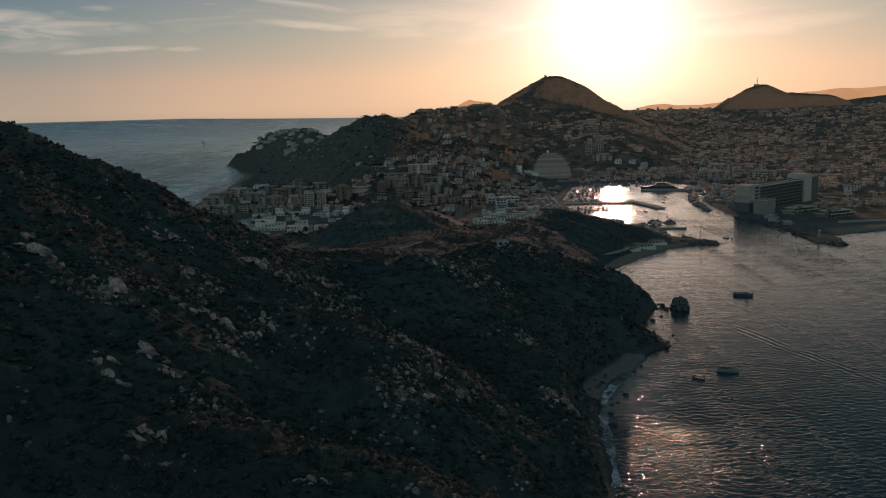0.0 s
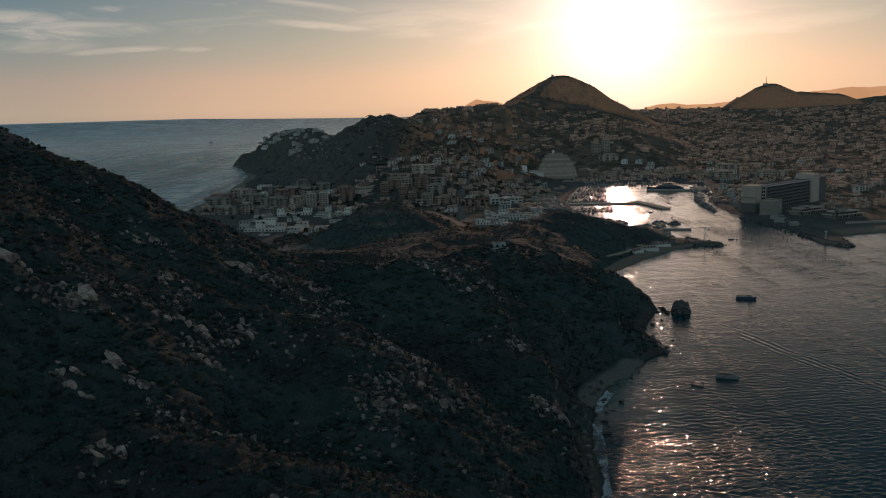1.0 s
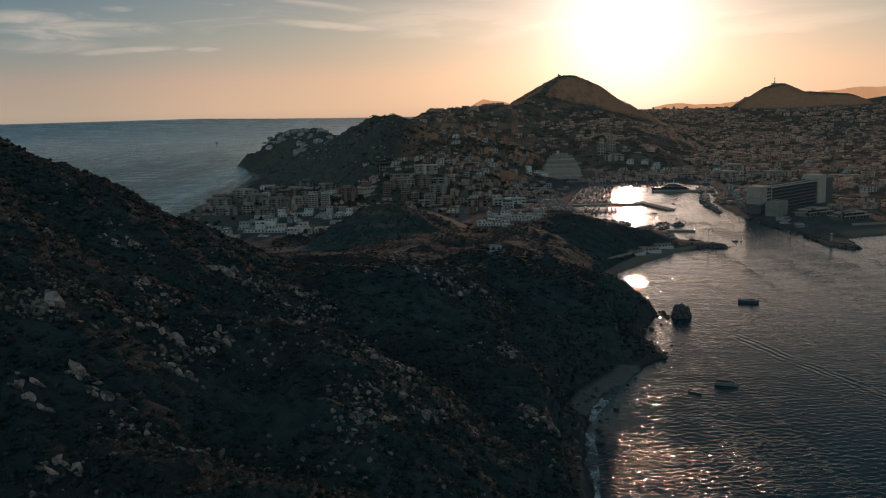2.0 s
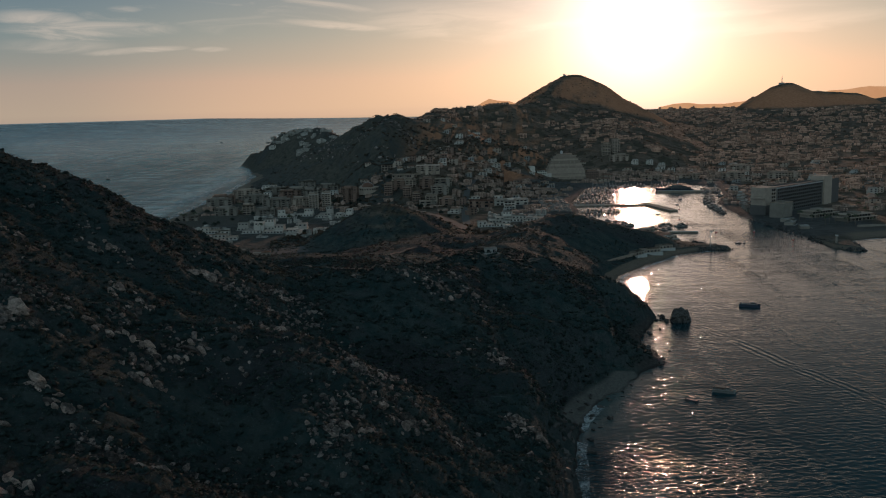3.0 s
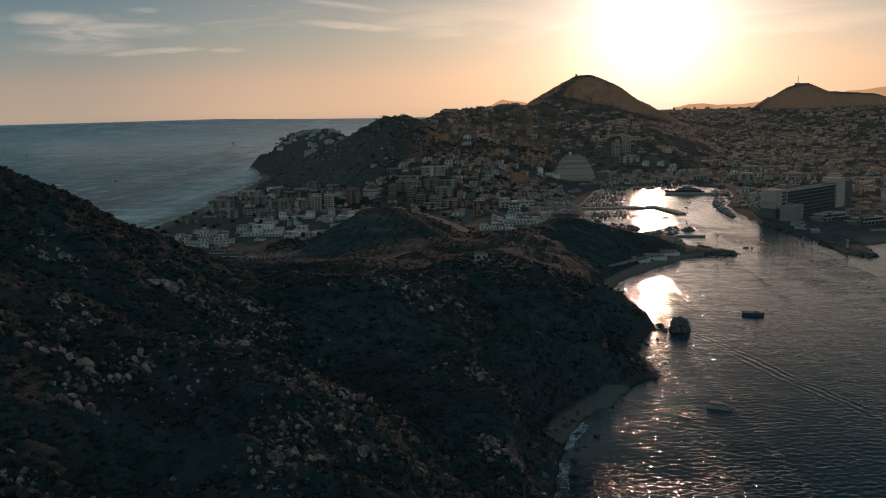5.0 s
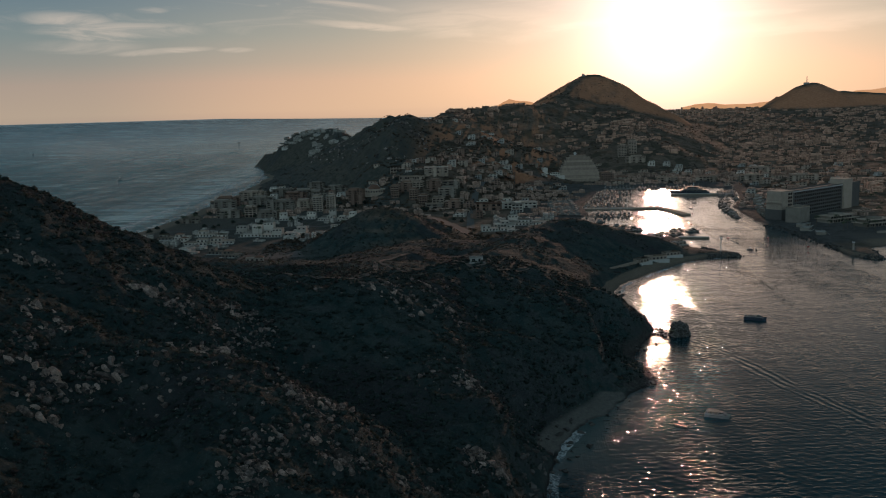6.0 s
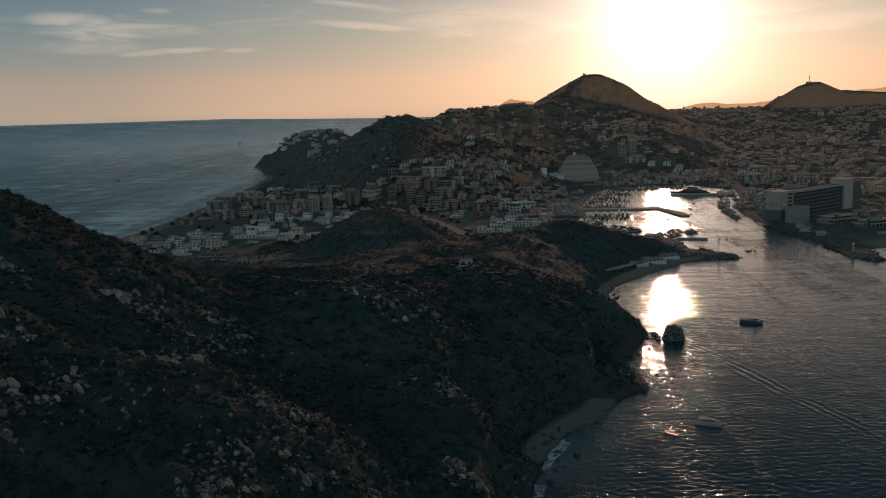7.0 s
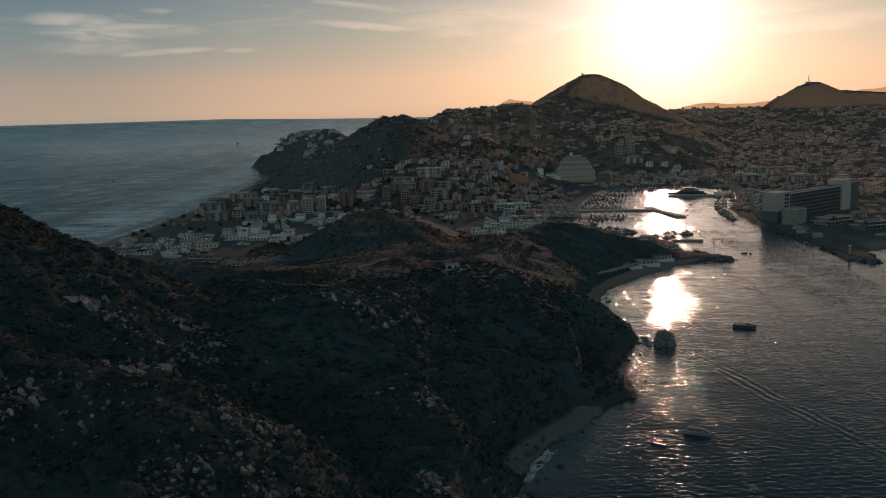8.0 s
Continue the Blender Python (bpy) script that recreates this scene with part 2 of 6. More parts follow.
    # horizon haze put into the far sea's colour, paler with distance
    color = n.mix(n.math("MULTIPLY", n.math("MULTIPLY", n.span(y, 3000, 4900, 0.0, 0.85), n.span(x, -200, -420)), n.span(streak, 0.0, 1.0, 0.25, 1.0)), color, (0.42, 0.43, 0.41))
    shallow = n.math("MULTIPLY", n.math("MULTIPLY", n.span(y, 550, 515), n.span(y, 405, 450)), n.span(n.math("SUBTRACT", x, n.math("MULTIPLY", n.math("SUBTRACT", y, 400.0), 0.35)), 95, 55))
    # foam streaks and slicks, their sky sheen painted in as a paler tone
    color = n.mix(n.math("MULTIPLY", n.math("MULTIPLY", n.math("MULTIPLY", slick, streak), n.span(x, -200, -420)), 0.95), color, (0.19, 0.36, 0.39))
    color = n.mix(n.math("MULTIPLY", shallow, 0.9), color, (0.065, 0.098, 0.095))
    rough = n.span(calm, 0, 1, 0.03, 0.05)
    rough = n.math("ADD", rough, n.math("MULTIPLY", n.math("MULTIPLY", n.span(x, -200, -420), n.span(slick, 1, 0)), n.span(y, 1800, 4000, 0.18, 0.0)))
    rough = n.math("ADD", rough, n.math("MULTIPLY", breeze, 0.05))
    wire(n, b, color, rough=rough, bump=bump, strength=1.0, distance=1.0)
    n.tree.links.new(n.math("ADD", n.math("MULTIPLY", n.span(x, -200, -420, 1.0, 0.0), n.span(y, 470, 800, 0.11, 0.48)), n.math("MULTIPLY", n.span(x, -200, -420), n.span(y, 2400, 4400, 0.015, 0.05))), b.inputs["Specular IOR Level"])
    return m


def plain_material(name, color, rough=0.8, vary=0.25, grain=3.0, bump=0.15, metal=0.0, spec=0.4, islands=False, thin=None):
    """Paint, plaster, stone and the like: a colour with stains, grain and a change from piece to piece."""
    m, n, b, place = material(name, rough, metal, spec)
    wear = n.noise(place, grain * 0.12, 5, 0.6)
    grit = n.noise(place, grain, 4, 0.6)
    each = (n.add("ShaderNodeNewGeometry").outputs["Random Per Island"] if islands else n.add("ShaderNodeObjectInfo").outputs["Random"])
    dark = tuple(c * (1 - vary) for c in color)
    light = tuple(min(1, c * (1 + vary * 0.6)) for c in color)
    f = n.math("ADD", n.math("MULTIPLY", wear, 0.6), n.math("ADD", n.math("MULTIPLY", grit, 0.25), n.math("MULTIPLY", each, 0.5)))
    wire(n, b, n.mix(n.span(f, 0.35, 1.0), dark, light), bump=grit, strength=bump, distance=0.08)
    if thin:        # blades that let light through
        through_light = n.add("ShaderNodeBsdfTranslucent", i_Color=n.mix(n.span(f, 0.35, 1.0), tuple(c * 0.7 for c in thin), thin))
        both = n.add("ShaderNodeMixShader", i_0=0.45, i_1=b.outputs[0], i_2=through_light.outputs[0])
        out = next(k for k in n.tree.nodes if k.bl_idname == "ShaderNodeOutputMaterial")
        n.tree.links.new(both.outputs[0], out.inputs["Surface"])
    return m


GROUND, WATER = ground_material(), water_material()

# ---- terrain: coast, ridges and relief ----
EAST_COAST = [(40, -700), (44, 0), (48, 200), (55, 338), (57, 386), (69, 452), (87, 482), (104, 510), (116, 530), (128, 538),
              (125, 560), (122, 598), (145, 652), (138, 690), (127, 745), (142, 806), (178, 864), (217, 915),
              (250, 938), (274, 934), (276, 942), (252, 968), (236, 1002), (240, 1050), (222, 1080), (187, 1096),
              (152, 1150), (143, 1202), (138, 1250), (158, 1290), (158, 1400), (174, 1480), (200, 1610), (228, 1682)]
NORTH_COAST = [(300, 1700), (400, 1690), (440, 1600), (416, 1489), (372, 1355), (361, 1202), (378, 1037), (377, 933),
               (396, 906), (411, 979), (440, 996), (520, 1020), (760, 1040), (1500, 900), (3200, 700), (5600, 600),
               (5600, 5600)]
WEST_COAST = [(-250, 5600), (-250, 4200), (-350, 3400), (-540, 2800), (-700, 2640), (-655, 2540), (-600, 2400),
              (-545, 2200), (-533, 2134), (-472, 1694), (-447, 1355), (-442, 1132), (-450, 900), (-440, 600),
              (-400, 200), (-300, -300), (-60, -700)]
COAST = EAST_COAST + NORTH_COAST + WEST_COAST

# side slope, rounding of the crest, crest points
NEAR_RIDGES = [
    (0.65, 25, [(-60, -500, 40), (-150, -150, 70), (-215, 152, 119), (-261, 303, 167), (-259, 388, 160), (-225, 424, 145), (-148, 464, 97), (-72, 455, 61)]),
    (0.88, 15, [(-89, 467, 61), (-25, 478, 66), (12, 591, 52), (55, 625, 46), (100, 642, 28), (140, 650, 6)]),
    (0.69, 8, [(55, 600, 36), (95, 560, 16), (124, 545, 7)]),
    (0.77, 17, [(-112, 346, 81), (-55, 355, 67), (-37, 306, 56), (-4, 324, 35), (25, 345, 21)]),
    (0.72, 14, [(-114, 233, 64), (-63, 226, 65), (-30, 222, 57), (20, 222, 30)]),
]
MID_RIDGES = [
    (0.30, 40, [(-65, 489, 57), (-75, 639, 30), (-56, 820, 27), (-20, 900, 24)]),
    (0.45, 22, [(19, 590, 54), (40, 760, 36), (60, 880, 33), (110, 965, 36), (165, 985, 26), (200, 1000, 8)]),
    (0.55, 16, [(-108, 1005, 22), (-93, 1035, 44), (-60, 1060, 30)]),
    (0.35, 25, [(-76, 640, 38), (-130, 740, 34), (-196, 812, 22), (-278, 844, 25)]),
]
TOWN_HILLS = [
    (0.80, 26, [(-640, 2500, 55), (-575, 2420, 86), (-500, 2390, 95), (-420, 2345, 106), (-395, 2330, 98), (-330, 2200, 86), (-262, 2085, 100)]),
    (0.85, 10, [(-262, 2085, 100), (-232, 1990, 121), (-205, 2005, 131), (-168, 2040, 136), (-185, 1850, 112), (-175, 1730, 62)]),
    (0.45, 30, [(-168, 2040, 130), (-110, 2100, 126), (-90, 2300, 119), (-90, 2590, 148), (-40, 2620, 150), (70, 2700, 150)]),
    (0.40, 25, [(70, 2700, 150), (190, 2850, 156), (260, 3000, 170)]),
    (0.58, 12, [(190, 2850, 150), (285, 3190, 226), (325, 3252, 254), (375, 3262, 255), (480, 3300, 192)]),
    (0.35, 30, [(-80, 1560, 46), (-60, 1750, 62), (0, 1950, 80)]),
    (0.30, 40, [(340, 2200, 62), (380, 2500, 92), (380, 3000, 140)]),
]
FAR_HILLS = [
    (0.62, 18, [(1140, 3840, 140), (1275, 3870, 208), (1330, 3880, 217), (1430, 3900, 182), (1560, 3920, 172), (1650, 3940, 164), (1720, 3950, 140), (1830, 3980, 92)]),
    (0.20, 80, [(620, 4500, 112), (800, 4500, 118), (1080, 4480, 118), (1400, 4450, 120), (1800, 4420, 136), (2150, 4350, 160), (2500, 4200, 165)]),
]


TABLES = {}


def lattice(x, y, seed):
    """Smooth value noise, 0 to 1."""
    if seed not in TABLES:
        TABLES[seed] = np.random.RandomState(seed).rand(257, 257)
    table = TABLES[seed]
    i, j = np.floor(x).astype(int), np.floor(y).astype(int)
    u, v = x - i, y - j
    u, v = u * u * (3 - 2 * u), v * v * (3 - 2 * v)
    i0, j0, i1, j1 = i % 257, j % 257, (i + 1) % 257, (j + 1) % 257
    low = table[i0, j0] * (1 - u) + table[i1, j0] * u
    high = table[i0, j1] * (1 - u) + table[i1, j1] * u
    return low * (1 - v) + high * v


def fbm(x, y, size, octaves, seed, ridged=False):
    total, weight = 0.0, 0.0
    for k in range(octaves):
        f = 2.03 ** k / size
        n = lattice(x * f * 0.8 + y * f * 0.6 + 31 * k, y * f * 0.8 - x * f * 0.6 + 17 * k, seed + k)
        n = 1 - np.abs(2 * n - 1) if ridged else n
        total, weight = total + n * 0.5 ** k, weight + 0.5 ** k
    return total / weight - 0.5


def to_line(x, y, points):
    """Distance to a polyline, and the crest height at the nearest place."""
    best, height = np.full(x.shape, 1e9), np.zeros(x.shape)
    for a, b in zip(points, points[1:]):
        dx, dy = b[0] - a[0], b[1] - a[1]
        s = np.clip(((x - a[0]) * dx + (y - a[1]) * dy) / (dx * dx + dy * dy), 0, 1)
        d = np.hypot(x - a[0] - s * dx, y - a[1] - s * dy)
        near = d < best
        best = np.where(near, d, best)
        if len(a) > 2:
            height = np.where(near, a[2] + s * (b[2] - a[2]), height)
    return best, height


def inland(x, y):
    """Signed distance to the coast: positive on land."""
    d, _ = to_line(x, y, COAST + COAST[:1])
    odd = np.zeros(x.shape, bool)
    for a, b in zip(COAST, COAST[1:] + COAST[:1]):
        if a[1] != b[1]:
            cross = (a[1] > y) != (b[1] > y)
            odd ^= cross & (x < a[0] + (y - a[1]) * (b[0] - a[0]) / (b[1] - a[1]))
    return np.where(odd, d, -d)


def smooth_step(a, b, v):
    s = np.clip((v - a) / (b - a), 0, 1)
    return s * s * (3 - 2 * s)


def ridges(x, y, group, blend):
    h = np.full(x.shape, -50.0)
    for slope, soft_top, points in group:
        c = np.full(x.shape, -60.0)
        for a, b in zip(points, points[1:]):
            d, top = to_line(x, y, (a, b))
            c = np.maximum(c, top - slope * (np.sqrt(d * d + soft_top * soft_top) - soft_top))
        h = 0.5 * (h + c + np.sqrt((h - c) ** 2 + blend * blend))
    return h


def height(x, y):
    """Ground height in metres above the sea."""
    x, y = np.asarray(x, float), np.asarray(y, float)
    plain = 4.0 + 114.0 * smooth_step(1500, 4300, y + 0.25 * np.clip(x - 600, 0, 900)) ** 1.25
    bend = 10 * fbm(x, y, 70, 3, 5)
    xb, yb = x + bend, y + 10 * fbm(x, y, 70, 3, 9)
    near = ridges(xb, yb, NEAR_RIDGES, 8)
    mid = ridges(xb, yb, MID_RIDGES, 8)
    town = ridges(x + 2.2 * bend, y, TOWN_HILLS, 14)
    far = ridges(x + 3 * bend, y, FAR_HILLS, 20)
    wild = smooth_step(3, 22, np.maximum(near, mid))
    rough = 8 * fbm(x, y, 55, 3, 21, True) + 5.5 * fbm(x, y, 18, 3, 33, True) + 3.0 * fbm(x, y, 7.5, 2, 41, True)
    h = np.maximum(near, mid) + wild * rough * (0.55 + 0.45 * smooth_step(700, 560, y))
    hill = np.maximum(town, far)
    h = np.maximum(h, hill + smooth_step(4, 40, hill - plain) * (16 * fbm(x, y, 160, 4, 51, True) + (5 + 9 * smooth_step(2150, 1950, y)) * fbm(x, y, 38, 3, 57, True)))
    h = 0.5 * (h + plain + np.sqrt((h - plain) ** 2 + 9)) - 0.6
    d = inland(x, y)
    d = d + np.where(y < 830, 7 * fbm(x, y, 22, 3, 61), 2.0 * fbm(x, y, 30, 2, 63) * (x < 100))
    sandy = smooth_step(-330, -380, x) * smooth_step(850, 1000, y) * smooth_step(2300, 2150, y)
    cove = smooth_step(640, 760, y) * smooth_step(1000, 900, y) * smooth_step(60, 90, x) * (x < 260)
    cove = np.maximum(cove, 0.9 * smooth_step(418, 446, y) * smooth_step(535, 515, y) * (x > 20) * (x < 130))
    quay = smooth_step(930, 990, y) * (x > 60) * (y < 1720)
    # a low rock spur with a small inlet behind it
    spur = smooth_step(524, 533, y) * smooth_step(628, 606, y) * smooth_step(86, 102, x) * (x < 170)
    cliff = 0.4 + (1.5 - 1.05 * spur) * d
    beach = 0.25 + 0.09 * d + 0.5 * np.clip(d - 34, 0, 200)
    strand = 0.2 + 0.16 * d + 1.2 * np.clip(d - 14, 0, 200)
    edge = cliff * (1 - sandy) + beach * sandy
    edge = edge * (1 - cove) + strand * cove
    edge = np.where(quay > 0.5, 2.0 + 0.05 * d, edge)
    return np.where(d > 0, np.minimum(h, edge), np.maximum(-7.0, -0.6 + 0.25 * d))


# ---- end of terrain ----

# ---- the ground, one sheet, and the sea ----
def mesh_object(name, verts, faces, mat, smooth=False):
    me = bpy.data.meshes.new(name)
    me.from_pydata(verts, [], faces)
    me.materials.append(mat)
    if smooth:
        me.shade_smooth()
    me.update()
    return new(name, me)


def grid_faces(nx, ny):
    i, j = np.meshgrid(np.arange(nx - 1), np.arange(ny - 1))
    k = (j * nx + i).ravel()
    return np.stack([k, k + 1, k + nx + 1, k + nx], 1).tolist()


def build_ground():
    xs = np.concatenate([np.arange(-1300, -460, 30), np.arange(-460, -270, 6), np.arange(-270, 170, 1.9), np.arange(170, 480, 6),
                         np.arange(480, 3600, 24)])
    ys = np.concatenate([np.arange(-760, 100, 24), np.arange(100, 180, 4), np.arange(180, 560, 1.9), np.arange(560, 700, 2.6), np.arange(700, 1080, 5), np.arange(1080, 2200, 14),
                         np.arange(2200, 4870, 24)])
    gx, gy = np.meshgrid(xs, ys)
    gz = height(gx, gy)
    verts = np.stack([gx.ravel(), gy.ravel(), gz.ravel()], 1).tolist()
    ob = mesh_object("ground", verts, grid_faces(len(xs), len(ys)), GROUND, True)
    return tagged(ob, "dry scrub-covered rocky hills, beaches and town ground", "ground", kind="structure")


def swell(x, y):
    """Wind waves in the bay; they die away in the harbour and the cove."""
    r = random.Random(3)
    z = np.zeros(x.shape)
    for k in range(26):
        length = 2.3 * 2.4 ** (k / 25)
        a = math.radians(-76 + r.gauss(0, 36))
        kx, ky = math.cos(a) * math.tau / length, math.sin(a) * math.tau / length
        z += 0.0023 * length * np.sin(kx * x + ky * y + r.uniform(0, 6.28) + 1.5 * fbm(x, y, 60, 2, 300 + k))
    fade = smooth_step(70, 110, x) * smooth_step(440, 400, x) * smooth_step(250, 290, y) * smooth_step(960, 860, y)
    return z * fade * (1 + 1.0 * smooth_step(470, 400, y))


def build_sea():
    # one sheet; far out it lifts to meet the horizon
    far = lambda a, b, n: np.linspace(a, b, n)
    xs = np.concatenate([far(-4920, -700, 45), far(-660, 60, 25), np.arange(66, 230, 0.9), np.arange(230, 300, 1.5), np.arange(300, 446, 3), far(452, 700, 12), far(760, 4980, 45)])
    ys = np.concatenate([far(-4880, -100, 40), far(-60, 250, 12), np.arange(256, 320, 2), np.arange(320, 500, 0.9), np.arange(500, 700, 2.0), np.arange(700, 962, 3), far(970, 1800, 40), far(1840, 4980, 60)])
    gx, gy = np.meshgrid(xs, ys)
    r = np.hypot(gx - 30, gy - 50)
    gz = 112.0 * np.clip((r - 2500) / 2430, 0, 1.1) ** 2 + swell(gx, gy)
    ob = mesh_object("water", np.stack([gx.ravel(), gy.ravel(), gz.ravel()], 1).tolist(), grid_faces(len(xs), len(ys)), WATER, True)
    return tagged(ob, "rippled dark sea and bay under evening sky", "water", kind="structure")


build_ground()
build_sea()


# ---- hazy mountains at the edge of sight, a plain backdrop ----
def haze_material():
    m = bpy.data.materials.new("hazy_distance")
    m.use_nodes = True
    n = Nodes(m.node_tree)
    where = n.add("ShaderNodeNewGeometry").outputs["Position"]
    # haze light painted as emission, so the mountains glow by themselves
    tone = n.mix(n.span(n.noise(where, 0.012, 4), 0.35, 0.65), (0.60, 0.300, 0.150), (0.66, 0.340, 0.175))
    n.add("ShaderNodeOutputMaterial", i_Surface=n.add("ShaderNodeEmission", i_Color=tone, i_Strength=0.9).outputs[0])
    return m


def far_range(profile):
    """A jagged skyline 4.88 km out: bearing in degrees from +y, height in metres."""
    a = np.arange(profile[0][0], profile[-1][0], 0.03)
    top = np.interp(a, [p[0] for p in profile], [p[1] for p in profile]) + 5 * fbm(a * 60, a * 0, 40, 4, 83)
    x, y = 30 + 4880 * np.sin(np.radians(a)), 50 + 4880 * np.cos(np.radians(a))
    foot, crest = np.column_stack([x, y, np.zeros(len(a))]), np.column_stack([x, y, top])
    back = np.column_stack([x * 1.004, y * 1.004, np.zeros(len(a))])
    n = len(a)
    faces = [(k * n + i, k * n + i + 1, (k + 1) * n + i + 1, (k + 1) * n + i) for k in range(2) for i in range(n - 1)]
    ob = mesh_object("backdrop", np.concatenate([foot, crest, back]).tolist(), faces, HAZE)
    return tagged(ob, "pale hazy mountains far behind the town", "mountains", kind="structure")


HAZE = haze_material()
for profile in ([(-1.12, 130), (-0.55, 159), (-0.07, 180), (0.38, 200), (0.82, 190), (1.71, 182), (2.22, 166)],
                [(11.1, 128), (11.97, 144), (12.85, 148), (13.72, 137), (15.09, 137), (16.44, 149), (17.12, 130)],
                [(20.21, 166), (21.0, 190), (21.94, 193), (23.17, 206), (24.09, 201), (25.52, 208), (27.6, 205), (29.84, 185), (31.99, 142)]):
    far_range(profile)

# ---- helpers for things ----
def place(x, y, turn=0.0, lift=0.0, scale=1.0):
    """Standing on the ground at x, y."""
    return pose(x, y, float(height(x, y)) + lift, 0, 0, turn) @ Matrix.Diagonal((scale, scale, scale, 1))


def empty(name, m=None):
    ob = new(name)
    ob.empty_display_size = 0.5
    if m is not None:
        ob.matrix_world = m
    return ob


def bake(name, bm, *mats, smooth=False):
    me = bpy.data.meshes.new(name)
    bm.to_mesh(me)
    bm.free()
    for m in mats:
        me.materials.append(m)
    if smooth:
        me.shade_smooth()
    return me


def child(name, me, parent, m=None, label=""):
    """A part: an object on the mesh me, under parent, at the local pose m."""
    ob = new(name, me)
    ob.parent = parent
    if m is not None:
        ob.matrix_basis = m
    return tagged(ob, label)


def part(name, bm, mat, parent, label="", smooth=False):
    return child(name, bake(name, bm, mat, smooth=smooth), parent, None, label)


def box(bm, x0, y0, z0, x1, y1, z1, index=0, taper=0.0):
    """A box from corner to corner; taper draws its top in."""
    t = taper
    v = [bm.verts.new(p) for p in ((x0, y0, z0), (x1, y0, z0), (x1, y1, z0), (x0, y1, z0),
                                   (x0 + t, y0 + t, z1), (x1 - t, y0 + t, z1), (x1 - t, y1 - t, z1), (x0 + t, y1 - t, z1))]
    for f in ((3, 2, 1, 0), (4, 5, 6, 7), (0, 1, 5, 4), (1, 2, 6, 5), (2, 3, 7, 6), (3, 0, 4, 7)):
        bm.faces.new([v[k] for k in f]).material_index = index
    return bm


def parapet(bm, x0, y0, x1, y1, z, high, thick=0.25):
    """A roof edge: a tray in one piece."""
    box(bm, x0, y0, z, x1, y1, z + high)
    bm.faces.ensure_lookup_table()
    top = bm.faces[-5]
    bmesh.ops.inset_region(bm, faces=[top], thickness=thick, depth=0)
    bmesh.ops.translate(bm, verts=top.verts[:], vec=(0, 0, 0.05 - high))


def boxes(*items):
    bm = bmesh.new()
    for it in items:
        box(bm, *it)
    return bm


def rod(bm, a, b, r0, r1, sides=8):
    """A tapered round bar from a to b."""
    a, b = Vector(a), Vector(b)
    q = (b - a).to_track_quat("Z", "Y")
    rings = []
    for p, r in ((a, r0), (b, r1)):
        rings.append([bm.verts.new(p + q @ Vector((r * math.cos(k * math.tau / sides), r * math.sin(k * math.tau / sides), 0))) for k in range(sides)])
    for k in range(sides):
        bm.faces.new((rings[0][k], rings[0][(k + 1) % sides], rings[1][(k + 1) % sides], rings[1][k]))
    bm.faces.new(rings[1])
    bm.faces.new(rings[0][::-1])
    return bm


PLASTER = plain_material("white_plaster", (0.44, 0.385, 0.33), 0.85, 0.30, 1.2)
CREAM = plain_material("cream_plaster", (0.32, 0.245, 0.19), 0.85, 0.30, 1.2)
SALMON = plain_material("salmon_plaster", (0.20, 0.125, 0.092), 0.85, 0.30, 1.2)
CONCRETE = plain_material("bare_concrete", (0.30, 0.285, 0.26), 0.9, 0.30, 1.5)
FLATS = plain_material("weathered_grey_plaster", (0.21, 0.175, 0.142), 0.88, 0.35, 1.2)
DARKWALL = plain_material("dark_hotel_wall", (0.11, 0.096, 0.086), 0.7, 0.3, 1.5)
TILE = plain_material("clay_roof_tile", (0.17, 0.085, 0.055), 0.8, 0.35, 2.0)
FRAME = plain_material("window_frame", (0.16, 0.14, 0.12), 0.5, 0.2, 4.0)
DECK = plain_material("weathered_dock_planks", (0.20, 0.16, 0.12), 0.9, 0.3, 2.0)
GELCOAT = plain_material("white_boat_hull", (0.17, 0.16, 0.145), 0.6, 0.55, 2.0, 0.03, 0.0, 0.15)
NAVY = plain_material("dark_boat_hull", (0.03, 0.04, 0.055), 0.3, 0.2, 2.0, 0.03)
STEEL = plain_material("painted_steel", (0.42, 0.40, 0.38), 0.5, 0.2, 3.0, 0.05, 0.3)
REDPAINT = plain_material("red_paint", (0.36, 0.05, 0.04), 0.5, 0.2, 3.0, 0.05)
ASPHALT = plain_material("worn_asphalt", (0.065, 0.062, 0.058), 0.92, 0.3, 0.8)
DUST = plain_material("pale_dirt_track", (0.10, 0.078, 0.064), 0.95, 0.35, 0.5)
WHITEWASH = plain_material("whitewashed_houses", (0.33, 0.295, 0.255), 0.88, 0.5, 0.8, islands=True)
TOWNWALL = plain_material("tan_town_walls", (0.31, 0.205, 0.155), 0.88, 0.55, 0.8, islands=True)
PAVING = plain_material("pale_concrete_road", (0.11, 0.104, 0.096), 0.9, 0.3, 0.6)


